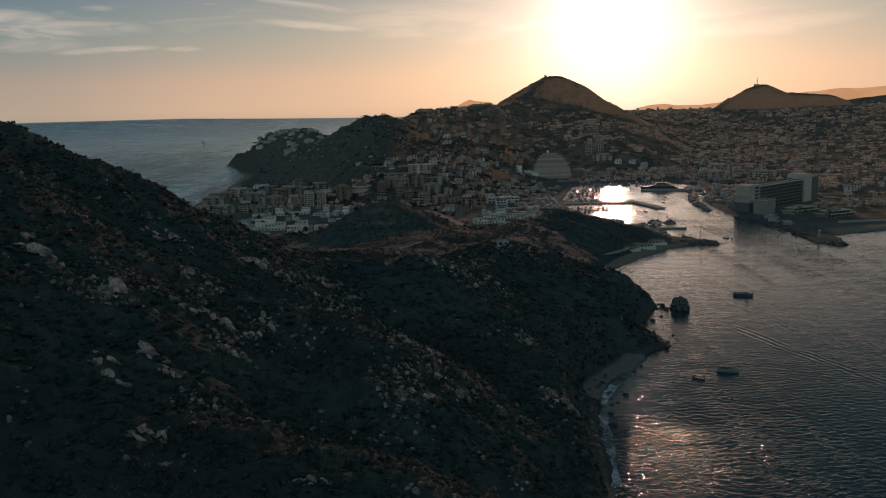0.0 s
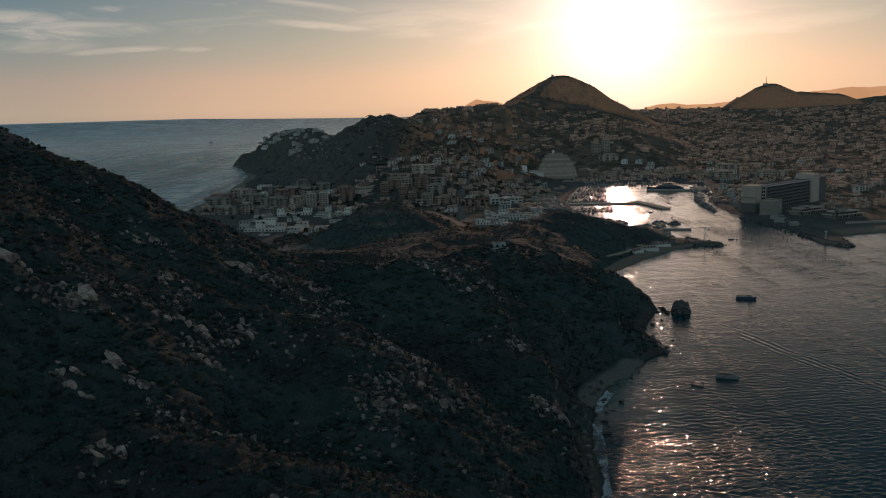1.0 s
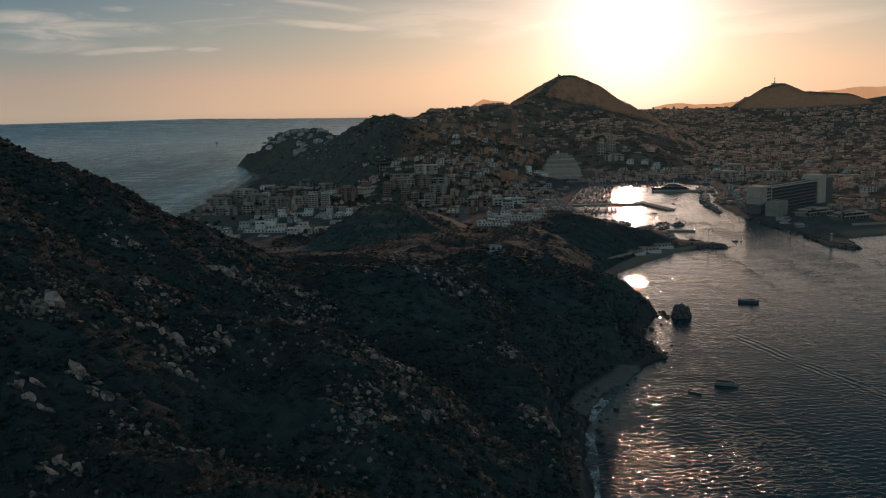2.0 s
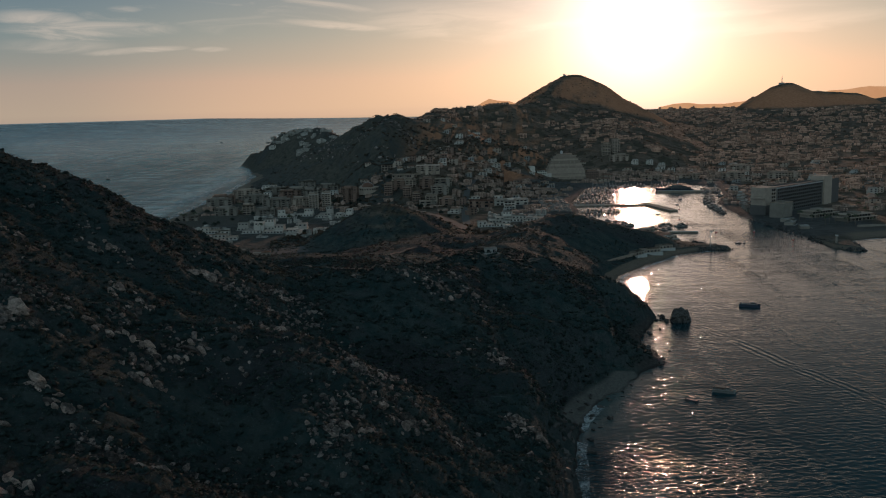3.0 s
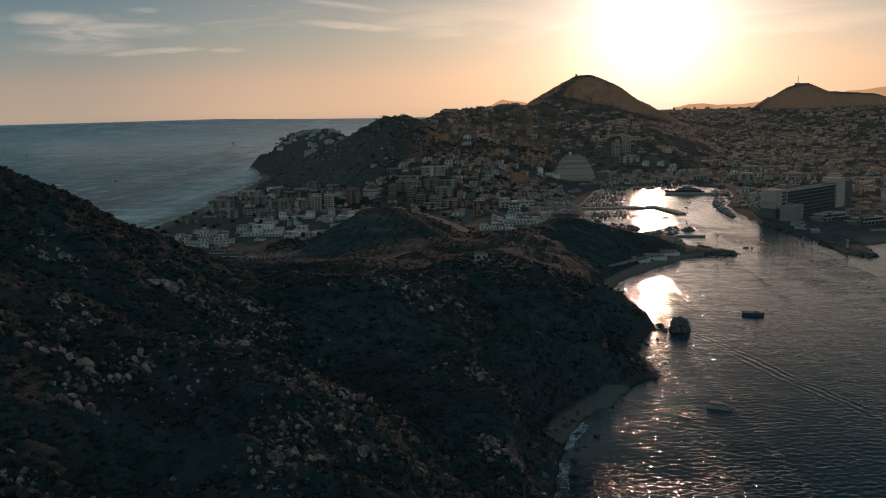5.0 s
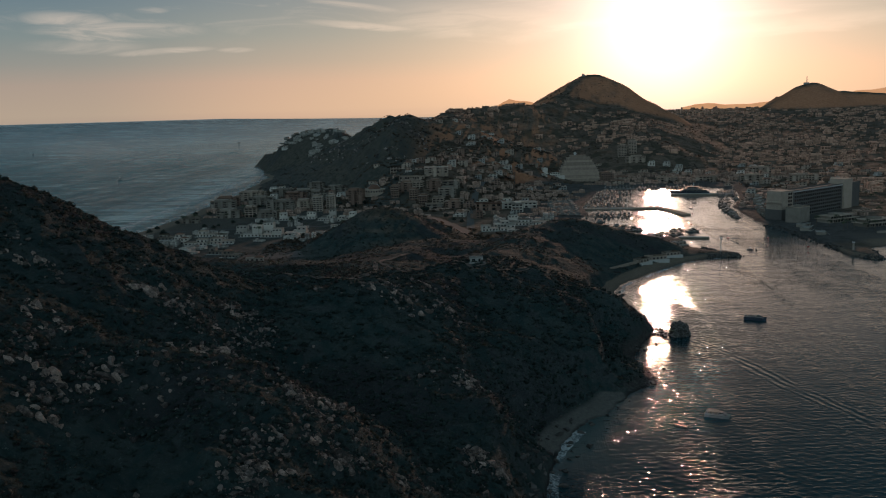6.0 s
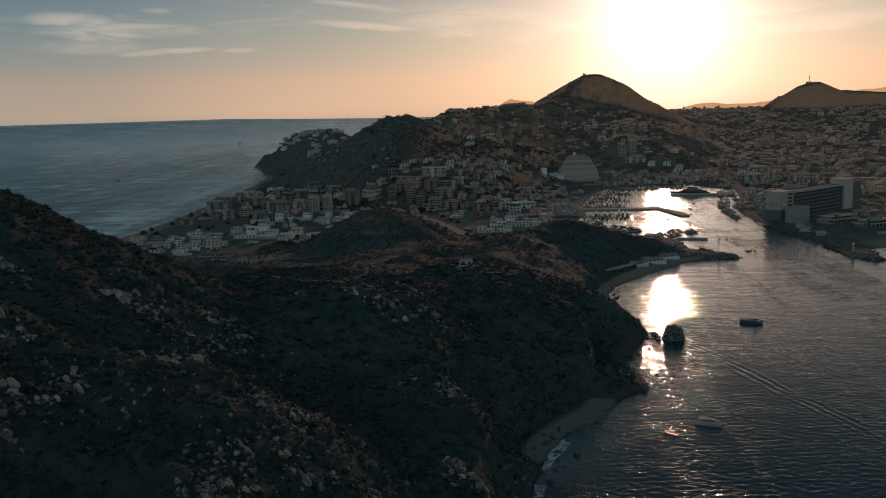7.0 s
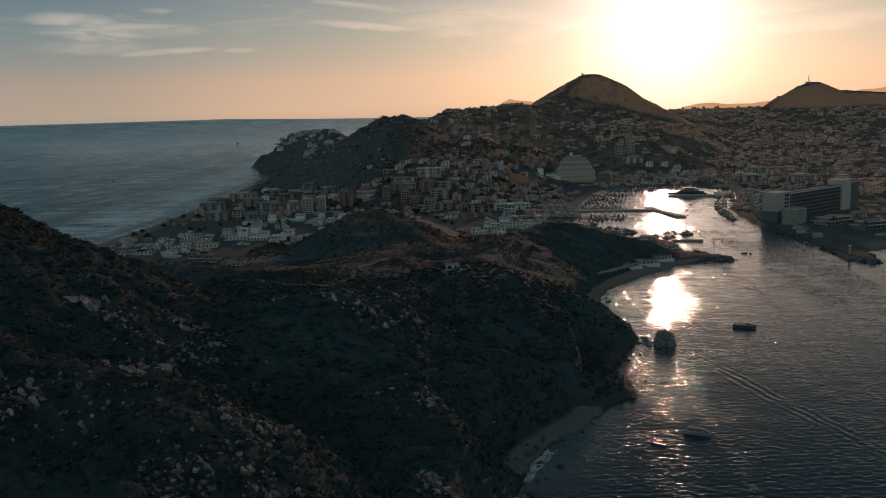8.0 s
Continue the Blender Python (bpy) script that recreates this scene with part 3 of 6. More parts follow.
def rock_material(name, dark, light, islands=False):
    """Split granite: warm weathered faces, dark cracks and lichen, deep relief."""
    m, n, b, place = material(name, 0.93, spec=0.25)
    cracks = n.add("ShaderNodeTexVoronoi", i_Vector=n.add("ShaderNodeMapping", i_Vector=place, i_Rotation=(0.5, 0.3, 0.2), i_Scale=(1, 2.4, 0.6)).outputs[0], i_Scale=1.15)
    cracks.feature = "DISTANCE_TO_EDGE"
    split = n.span(cracks.outputs[0], 0.0, 0.07)
    rough, grit = n.noise(place, 0.45, 8, 0.66), n.noise(place, 2.2, 6, 0.65)
    each = (n.add("ShaderNodeNewGeometry").outputs["Random Per Island"] if islands else n.add("ShaderNodeObjectInfo").outputs["Random"])
    f = n.math("ADD", n.math("MULTIPLY", rough, 0.8), n.math("ADD", n.math("MULTIPLY", grit, 0.35), n.math("MULTIPLY", each, 0.35)))
    color = n.mix(n.span(f, 0.52, 0.98), dark, light)
    color = n.mix(split, n.mix(0.35, color, (0.02, 0.02, 0.018)), color)
    color = n.mix(n.math("MULTIPLY", n.span(n.noise(place, 0.3, 5), 0.5, 0.62), 0.4), color, (0.035, 0.042, 0.038))
    wire(n, b, color, bump=n.math("ADD", n.math("MULTIPLY", split, 0.22), n.math("ADD", n.math("MULTIPLY", rough, 1.6), n.math("MULTIPLY", grit, 0.7))), strength=1.0, distance=1.5)
    return m


ROCK = rock_material("granite_boulder", (0.070, 0.056, 0.050), (0.62, 0.45, 0.37))
PEBBLE = rock_material("granite_rubble", (0.030, 0.030, 0.030), (0.40, 0.31, 0.27), True)
WETROCK = plain_material("wet_shore_rock", (0.060, 0.053, 0.047), 0.6, 0.4, 1.6, 0.8)
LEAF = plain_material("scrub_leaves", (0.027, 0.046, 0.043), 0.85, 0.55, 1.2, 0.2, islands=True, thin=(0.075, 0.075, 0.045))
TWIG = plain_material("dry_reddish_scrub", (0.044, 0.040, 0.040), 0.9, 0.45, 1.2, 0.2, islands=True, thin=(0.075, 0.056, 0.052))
# paler copy of the scrub leaves, skylight put into the colour
SKYLEAF = plain_material("sky_lit_leaves", (0.125, 0.150, 0.145), 0.8, 0.6, 1.2, 0.2, islands=True, thin=(0.10, 0.10, 0.08))
# town foliage browned and lightened: haze put into the leaf colour
HAZETREE = plain_material("haze_toned_foliage", (0.085, 0.062, 0.044), 0.9, 0.45, 1.2, 0.2, islands=True, thin=(0.13, 0.085, 0.05))
PALM = plain_material("palm_frond", (0.040, 0.050, 0.022), 0.7, 0.4, 1.2, 0.2)
BARK = plain_material("grey_bark", (0.13, 0.10, 0.075), 0.95, 0.3, 4.0, 0.5)
HOUSES = plain_material("mixed_house_plaster", (0.40, 0.235, 0.165), 0.88, 0.75, 0.6, islands=True)


def glass_material():
    m, n, b, where = material("dark_window_glass", 0.08, spec=0.6)
    wire(n, b, n.mix(n.noise(where, 0.4, 2), (0.012, 0.014, 0.016), (0.030, 0.032, 0.034)))
    return m


GLASS = glass_material()
CARS = [plain_material(f"{c}_car_paint", v, 0.3, 0.1, 2.0, 0.02) for c, v in (("white", (0.7, 0.7, 0.68)), ("grey", (0.2, 0.2, 0.21)), ("red", (0.3, 0.04, 0.03)), ("black", (0.02, 0.02, 0.022)))]
RUBBER = plain_material("tyre_rubber", (0.02, 0.02, 0.02), 0.9, 0.2, 5.0)


def window_mesh():
    """One metre square: a frame that stands out of the wall, its pane set back in it. The wall is at y = 0, outside is -y."""
    bm = boxes((-0.5, -0.10, 0, 0.5, 0.05, 1))
    front = min(bm.faces, key=lambda f: f.calc_center_median().y)
    bmesh.ops.inset_region(bm, faces=[front], thickness=0.07, depth=0)
    bmesh.ops.translate(bm, verts=front.verts[:], vec=(0, 0.08, 0))
    front.material_index = 1
    return bake("window", bm, FRAME, GLASS)


WINDOW = window_mesh()


def windows_on(parent, m, count, width, w, h, z, name="window"):
    """A row of windows along a wall whose middle is at m, outside -y."""
    for k in range(count):
        x = (k + 0.5) / count * width - width / 2
        child(name, WINDOW, parent, m @ Matrix.Translation((x, 0, z)) @ Matrix.Diagonal((w, 1.5, h, 1)))


SIDES = ((0, -1, 0), (1, 0, 90), (0, 1, 180), (-1, 0, 270))


def wall_pose(w, d, side):
    """The middle of a side of a block w by d."""
    sx, sy, turn = SIDES[side]
    return pose(sx * w / 2, sy * d / 2, 0, 0, 0, turn)


# ---- buildings ----
def condo(name, label, w, d, storeys, bays, wall, trim, storey=3.1, sides=(0, 1), top=True):
    """A block of flats: a core set back behind slabs, piers and balcony walls, with a window in each bay."""
    ob = empty(name)
    bays = max(3, round(bays * 0.8))
    high = storeys * storey
    part("wall", boxes((-w / 2 + 1.6, -d / 2 + 1.6, -6, w / 2 - 1.6, d / 2 - 1.6, high)), wall, ob)
    slab = bake("floor_slab", boxes((-w / 2, -d / 2, 0, w / 2, d / 2, 0.32)), trim)
    rail = bake("balcony_wall", boxes((-w / 2 + 0.3, -d / 2 + 0.02, 0.32, w / 2 - 0.3, -d / 2 + 0.2, 1.25), (-w / 2 + 0.3, d / 2 - 0.2, 0.32, w / 2 - 0.3, d / 2 - 0.02, 1.25),
                                      (-w / 2 + 0.02, -d / 2 + 0.3, 0.32, -w / 2 + 0.2, d / 2 - 0.3, 1.25), (w / 2 - 0.2, -d / 2 + 0.3, 0.32, w / 2 - 0.02, d / 2 - 0.3, 1.25)), wall)
    for k in range(storeys):
        child("floor_slab", slab, ob, pose(0, 0, k * storey))
        if k:
            child("balcony_wall", rail, ob, pose(0, 0, k * storey))
    bm = bmesh.new()
    parapet(bm, -w / 2 - 0.1, -d / 2 - 0.1, w / 2 + 0.1, d / 2 + 0.1, high, 1.2, 0.3)
    part("roof", bm, trim, ob)
    if top:
        part("stair_tower", boxes((w * 0.30 - 2, -2.0, high + 0.05, w * 0.30 + 2, 2.0, high + 3.0)), wall, ob)
    u = 0.11 * (w % 3)
    if top and storeys > 2:
        part("penthouse", boxes((-w * (0.42 - u), -d * 0.28, high + 0.05, w * (0.10 + u), d * 0.38, high + 3.2), (-w * (0.44 - u), -d * 0.32, high + 3.2, w * (0.12 + u), d * 0.41, high + 3.5)), wall, ob)
    if w > 22:
        n = 3 if w > 33 else 2
        bay = boxes((-2.6, -3.0, -6, 2.6, 1.5, high - storey * 0.4), (-2.9, -3.3, high - storey * 0.4, 2.9, 1.5, high - storey * 0.4 + 0.5))
        bay = bake("projecting_bay", bay, wall)
        for k in range(n):
            b = child("projecting_bay", bay, ob, pose(((k + 0.5) / n - 0.5) * w + (w % 5 - 2), -d / 2, 0))
            b.scale = (1, 1, (1.0, 0.72, 1.25)[(k + int(w)) % 3])
    pier = bake("pier", boxes((-0.35, 0.05, -6, 0.35, 1.75, high)), wall)
    for side in sides:
        across = w if side in (0, 2) else d
        n = bays if side in (0, 2) else max(2, round(bays * d / w))
        m = wall_pose(w, d, side)
        for k in range(n + 1):
            child("pier", pier, ob, m @ pose((k / n - 0.5) * (across - 0.7), 0, 0))
        for s in range(storeys):
            windows_on(ob, m @ pose(0, 1.6, 0), n, across - 1, (across / n) * 0.62, storey * 0.66, s * storey + 0.34)
    return tagged(ob, label, "apartment building")


def villa(name, label, w, d, wall, roof_mat, storeys=2, seed=0, tiled=False):
    """A stepped villa: two or three volumes with parapets, a terrace, windows and a door."""
    rng = random.Random(seed)
    ob = empty(name)
    bm, top, low = bmesh.new(), bmesh.new(), bmesh.new()
    h = storeys * 3.1
    box(bm, -w / 2, -d / 2, -4, w / 2, d / 2, 3.1)
    a, b = rng.uniform(0.40, 0.62), rng.uniform(0.55, 0.8)
    left = rng.random() < 0.5
    x0, x1 = (-w / 2 + 0.003, -w / 2 + w * a) if left else (w / 2 - w * a, w / 2 - 0.003)
    box(bm, x0, d / 2 - d * b, 3.1, x1, d / 2 - 0.003, h)
    for (u0, v0, u1, v1, z) in ((-w / 2, -d / 2, w / 2, d / 2, 3.1), (x0, d / 2 - d * b, x1, d / 2, h)):
        if tiled and (u0, u1) == (x0, x1):
            c = [top.verts.new(p) for p in ((u0 - 0.5, v0 - 0.5, z), (u1 + 0.5, v0 - 0.5, z), (u1 + 0.5, v1 + 0.5, z), (u0 - 0.5, v1 + 0.5, z),
                                            ((u0 * 2 + u1) / 3, (v0 + v1) / 2, z + 1.7), ((u0 + u1 * 2) / 3, (v0 + v1) / 2, z + 1.7))]
            for f in ((0, 1, 5, 4), (1, 2, 5), (2, 3, 4, 5), (3, 0, 4), (3, 2, 1, 0)):
                top.faces.new([c[k] for k in f])
        else:
            parapet(top if z == h and (u0, u1) == (x0, x1) else low, u0, v0, u1, v1, z + 0.003, 0.7)
    part("wall", bm, wall, ob)
    part("roof", low, roof_mat if not tiled else wall, ob)
    part("roof", top, roof_mat, ob)
    part("terrace", boxes((-w / 2 - 1.5, -d / 2 - 3.0, -4, w / 2 + 1.0, -d / 2, 0.15), (-w / 2 - 1.5, -d / 2 - 3.0, 0.15, w / 2 + 1.0, -d / 2 - 2.8, 0.9)), CONCRETE, ob)
    n = max(2, int(w / 4))
    windows_on(ob, wall_pose(w, d, 0), n, w, 1.9, 1.8, 0.7)
    windows_on(ob, wall_pose(w, d, 1), 1, d, 1.6, 1.5, 0.9)
    windows_on(ob, pose((x0 + x1) / 2, d / 2 - d * b, 0), max(1, int(w * a / 4)), abs(x1 - x0), 2.0, 1.7, h - 2.5)
    part("door", boxes((w / 2 - 1.9, -d / 2 - 0.06, 0.15, w / 2 - 0.9, -d / 2 + 0.05, 2.3)), FRAME, ob)
    return tagged(ob, label, "house")


def cottage(seed, wall, roof_mat, tiled):
    """A small town house of one to three storeys."""
    rng = random.Random(seed)
    ob = empty("town_house")
    w, d, n = rng.uniform(9, 17), rng.uniform(8, 13), rng.choice((1, 2, 2, 2, 3))
    h = 3.1 * n
    bm = boxes((-w / 2, -d / 2, -5, w / 2, d / 2, h))
    if n > 1:
        box(bm, -w / 2 - rng.uniform(2, 5), -d / 2 + 1, -5, -w / 2, d / 2 - 1.5, h - 3.1)
    part("wall", bm, wall, ob)
    bm = bmesh.new()
    if tiled:
        c = [bm.verts.new(p) for p in ((-w / 2 - 0.5, -d / 2 - 0.5, h), (w / 2 + 0.5, -d / 2 - 0.5, h), (w / 2 + 0.5, d / 2 + 0.5, h), (-w / 2 - 0.5, d / 2 + 0.5, h), (-w / 5, 0, h + 2), (w / 5, 0, h + 2))]
        for f in ((0, 1, 5, 4), (1, 2, 5), (2, 3, 4, 5), (3, 0, 4), (3, 2, 1, 0)):
            bm.faces.new([c[k] for k in f])
    else:
        parapet(bm, -w / 2, -d / 2, w / 2, d / 2, h, 0.8)
        box(bm, w / 2 - 3.5, d / 2 - 3.5, h, w / 2 - 1.2, d / 2 - 1.2, h + 1.9)
    part("roof", bm, roof_mat, ob)
    for k in range(n):
        windows_on(ob, wall_pose(w, d, 0), 2, w, 2.4, 1.7, k * 3.1 + 0.8)
    if n > 1:
        part("balcony", boxes((-w / 2 + 0.5, -d / 2 - 1.4, 3.0, w / 2 - 0.5, -d / 2, 3.2), (-w / 2 + 0.5, -d / 2 - 1.4, 3.2, w / 2 - 0.5, -d / 2 - 1.25, 4.1)), wall, ob)
    return ob


taken = []          # footprints: x, y, radius


def stand(ob, x, y, turn=0.0, radius=0.0, lift=0.0):
    ob.matrix_world = place(x, y, turn, lift)
    taken.append((x, y, radius))
    return ob


def free(x, y, r):
    return all((x - a) ** 2 + (y - b) ** 2 > (r + c) ** 2 for a, b, c in taken)


# the white villas behind the beach
for k, (x, y, w, d, turn, n, tiled) in enumerate((
        (-287, 1062, 27, 14, 8, 2, False), (-367, 1100, 22, 12, 0, 2, False), (-348, 1098, 18, 13, 6, 2, True), (-362, 1025, 23, 12, -6, 2, False),
        (-314, 1052, 26, 13, 4, 2, False), (-325, 1122, 24, 13, -4, 2, False), (-392, 1036, 18, 12, 10, 2, False), (-340, 1018, 18, 11, 0, 1, False), (-338, 1064, 17, 12, 12, 2, True),
        (-243, 962, 20, 12, -10, 2, True), (-212, 936, 18, 11, 14, 1, True), (-268, 985, 16, 11, 0, 2, False), (-300, 1090, 18, 12, 0, 2, False))):
    v = villa("villa", "pale stepped villa with parapets and terrace" if not tiled else "pale villa with clay tile roof and terrace", w, d, PLASTER if -350 < x < -270 else FLATS, TILE if tiled else CREAM, n, 40 + k, tiled)
    tagged(stand(v, x, y, turn, w * 0.6), group="villas behind the beach")
# white terraced flats
for k, (x, y, w, d, turn, n) in enumerate((
        (-268, 1118, 26, 15, 4, 4), (-240, 1112, 24, 15, -2, 3), (-214, 1122, 26, 15, 4, 3), (-282, 1146, 26, 15, 0, 3), (-250, 1150, 22, 14, 0, 4),
        (-262, 1276, 24, 15, 10, 3), (-236, 1286, 22, 15, 0, 3), (-205, 1262, 20, 14, -8, 2), (-186, 1254, 18, 14, -8, 2), (-176, 1274, 20, 16, -4, 3), (-206, 1284, 20, 15, 0, 4))):
    c = villa("terraced_flats", "white plastered terraced flats with parapets", w, d, PLASTER, PLASTER, n, 80 + k)
    tagged(stand(c, x, y, turn, w * 0.55), category="apartment building", group="white terraced flats")
# rows of flats towards the beach
ROWS = ((-360, 1316, 34, 15, 3, 7, 6, FLATS), (-328, 1322, 18, 15, 4, 4, 0, CREAM), (-294, 1290, 30, 15, 3, 6, -6, FLATS), (-305, 1404, 44, 16, 4, 8, 4, FLATS),
        (-266, 1408, 30, 16, 4, 6, -4, CREAM), (-400, 1575, 46, 16, 4, 8, 4, CREAM), (-352, 1606, 40, 16, 4, 7, 0, FLATS), (-306, 1594, 45, 16, 4, 8, -4, FLATS),
        (-402, 1420, 40, 16, 4, 7, 8, FLATS), (-355, 1470, 40, 16, 4, 7, 6, FLATS), (-412, 1480, 36, 16, 4, 6, 8, SALMON), (-396, 1262, 24, 14, 2, 5, 6, FLATS),
        (-304, 1500, 36, 16, 5, 6, 0, SALMON), (-270, 1520, 30, 16, 5, 6, 0, FLATS))
for x, y, w, d, n, bays, turn, wall in ROWS:
    c = condo("apartment_block", "mid-rise apartment block with arched balconies and flat roof", w, d, n, bays, wall, wall, 3.3, (0,))
    tagged(stand(c, x, y, turn, w * 0.5), group="flats along the beach")
tagged(stand(condo("apartment_tower", "slender pale apartment tower with deep balconies", 15, 15, 7, 4, CREAM, PLASTER), -241, 1376, 8, 9), group="pale towers")
tagged(stand(condo("apartment_tower", "slender pale apartment tower with deep balconies", 14, 16, 7, 4, CREAM, PLASTER), -224, 1392, 8, 9), group="pale towers")
stand(condo("terracotta_tower", "terracotta-coloured apartment tower with small balconies", 24, 16, 7, 6, SALMON, SALMON), -196, 1462, -4, 15)
stand(condo("grey_block", "grey apartment block below the crag", 40, 16, 4, 8, FLATS, FLATS), -268, 1655, 0, 20)
stand(condo("grey_block", "low grey apartment block below the crag", 32, 15, 4, 6, FLATS, FLATS), -324, 1742, 0, 17)
# salmon hillside hotel of many stepped blocks
for k, (x, y, n) in enumerate(((-132, 1455, 5), (-97, 1476, 4), (-71, 1467, 4), (-49, 1450, 4), (-84, 1424, 3), (-60, 1412, 4), (-36, 1386, 3), (-64, 1385, 3), (-100, 1440, 4), (-30, 1420, 3), (-118, 1478, 4), (-45, 1480, 3))):
    c = condo("hillside_hotel_wing", "salmon and cream stepped hotel wing on the slope", 13 + 5 * (k * 5 % 4), 12 + 2 * (k % 3), max(2, n - k % 2), 4, (SALMON, CREAM, SALMON, FLATS)[k % 4], CREAM, 3.4, (0,))
    tagged(stand(c, x, y, -8 + 5 * (k % 4), 11), group="hillside hotel wings")
stand(condo("banded_hotel", "pale hotel with long banded balconies on the hill", 40, 15, 3, 7, CREAM, PLASTER, 3.1, (0, 1), False), -72, 1533, 2, 20)
stand(condo("small_hotel", "small pale banded hotel on the slope", 22, 13, 2, 5, CREAM, CREAM, 4.2, (0, 1), False), -156, 1668, 0, 12)
stand(condo("long_low_block", "long low white block with a row of openings", 42, 10, 1, 12, CREAM, CREAM, 4.6, (0, 1), False), -112, 1523, 2, 20)


def domed_hall():
    ob = empty("domed_hall")
    bm = bmesh.new()
    for r, z0, z1 in ((18, -6, 5.0), (18.6, 5.0, 5.8)):
        bmesh.ops.create_cone(bm, cap_ends=True, segments=28, radius1=r, radius2=r, depth=z1 - z0, matrix=Matrix.Translation((0, 0, (z0 + z1) / 2)))
    part("wall", bm, CREAM, ob)
    bm = bmesh.new()
    bmesh.ops.create_uvsphere(bm, u_segments=28, v_segments=14, radius=10, matrix=Matrix.Translation((0, 0, 5.2)) @ Matrix.Diagonal((1, 1, 0.8, 1)))
    part("dome", bm, TILE, ob, "tiled brown dome", True)
    bm = bmesh.new()
    for k in range(24):
        a, b = k / 24 * math.pi, (k + 1) / 24 * math.pi
        rod(bm, (9.9 * math.cos(a), 2.2, 5.4 + 8.3 * math.sin(a)), (9.9 * math.cos(b), 2.2, 5.4 + 8.3 * math.sin(b)), 0.28, 0.28, 6)
    part("arch_rim", bm, STEEL, ob, "bright metal arch over the dome")
    for k in range(14):
        a = -math.pi + k / 13 * math.pi
        child("window", WINDOW, ob, pose(17.99 * math.cos(a), 17.99 * math.sin(a), 0, 0, 0, math.degrees(a) + 90) @ Matrix.Diagonal((2.0, 1.5, 2.6, 1)) @ Matrix.Translation((0, 0, 0.5)))
    return tagged(ob, "round hall with a tiled dome and metal arch", "hall")


stand(domed_hall(), -172, 1494, 0, 19, 1.5)


def stepped_hotel():
    """The great terraced pile at the head of the marina: each storey a slab and a set-back wall."""
    ob = empty("stepped_hotel")
    for k in range(9):
        z = 5.0 * k
        s = 40 - (0.15 + 0.24 * k) * k
        part("storey", boxes((-s + 1.2, -14.8 + 1.7 * k, -6 if k == 0 else z, s - 1.2, 16, z + 4.4)), CREAM, ob)
        part("terrace_slab", boxes((-s, -16 + 1.7 * k, z + 4.4, s, 16.2, z + 4.998), (-s, -16 + 1.7 * k, z + 4.998, s, -15.7 + 1.7 * k, z + 5.8)), CREAM, ob)
        fin = bake("fin_wall", boxes((0, 0, 0 if k else -2, 0.5, 1.4, 4.4)), CREAM)
        for u in range(int(2 * s / 7.5)):
            child("fin_wall", fin, ob, pose(-s + 3 + u * 7.5, -16 + 1.7 * k, z))
    part("penthouse", boxes((-16, 2, 45, 14, 12, 48.5), (-17, 1, 48.5, 15, 13, 49)), CREAM, ob)
    part("wing", boxes((-72, -14, -6, -38.8, 12, 16), (-72, -14, 16, -62, 12, 26), (-42, -20, -6, -30, -16.2, 12)), PLASTER, ob, "white side wing")
    part("wing", boxes((40.3, -16, -6, 66, 12, 13), (42, -12, 13, 60, 10, 16)), SALMON, ob, "salmon side wing")
    part("roof_sign", boxes((-8, 4, 49, -4, 7, 55), (-9, 3.6, 52, -3, 7.4, 53)), STEEL, ob)
    for k in range(4):
        windows_on(ob, pose(-50, -14, 0), 5, 22, 2.6, 2.0, 4.6 * k + 1.2)
    for k in range(3):
        windows_on(ob, pose(52, -16, 0), 5, 22, 2.4, 2.0, 4.4 * k + 1.2)
    return tagged(ob, "huge terraced hotel with white and salmon wings", "hotel")


stand(stepped_hotel(), 186, 1800, 4, 62)
# by the marina
stand(condo("marina_block", "white marina building with arcades", 17, 15, 3, 4, PLASTER, PLASTER, 3.8), 60, 1322, 0, 10)
stand(condo("marina_hall", "long white marina building with a row of windows", 62, 13, 2, 12, PLASTER, PLASTER, 4.0), 58, 1372, 10, 28)
stand(condo("marina_shed", "long brown-walled marina shed", 38, 18, 2, 6, SALMON, TILE, 5.0), 18, 1350, 6, 20)
for x, y, w, n, turn in ((62, 1178, 30, 2, 0), (38, 1168, 20, 2, 8), (88, 1186, 24, 1, -6), (60, 1204, 26, 3, 0), (24, 1130, 20, 2, 10), (46, 1132, 18, 2, 0), (78, 1150, 14, 2, 0)):
    tagged(stand(villa("resort_villa", "white resort building with parapets under the dark ridge", w, 13, PLASTER, PLASTER, n, int(x)), x, y, turn, w * 0.6), group="resort by the marina")
for x, y, w, n in ((306, 2080, 20, 7), (330, 2092, 18, 8), (330, 2044, 44, 3), (560, 1900, 46, 3), (420, 1770, 48, 2), (350, 1765, 40, 2), (500, 1740, 44, 3), (590, 1720, 60, 3)):
    tagged(stand(condo("town_block", "pale apartment block on the rising town slope", w, 15, n, max(3, int(w / 5)), CREAM, CREAM, 3.4, (0,)), x, y, 4, w * 0.5), group="larger town blocks")


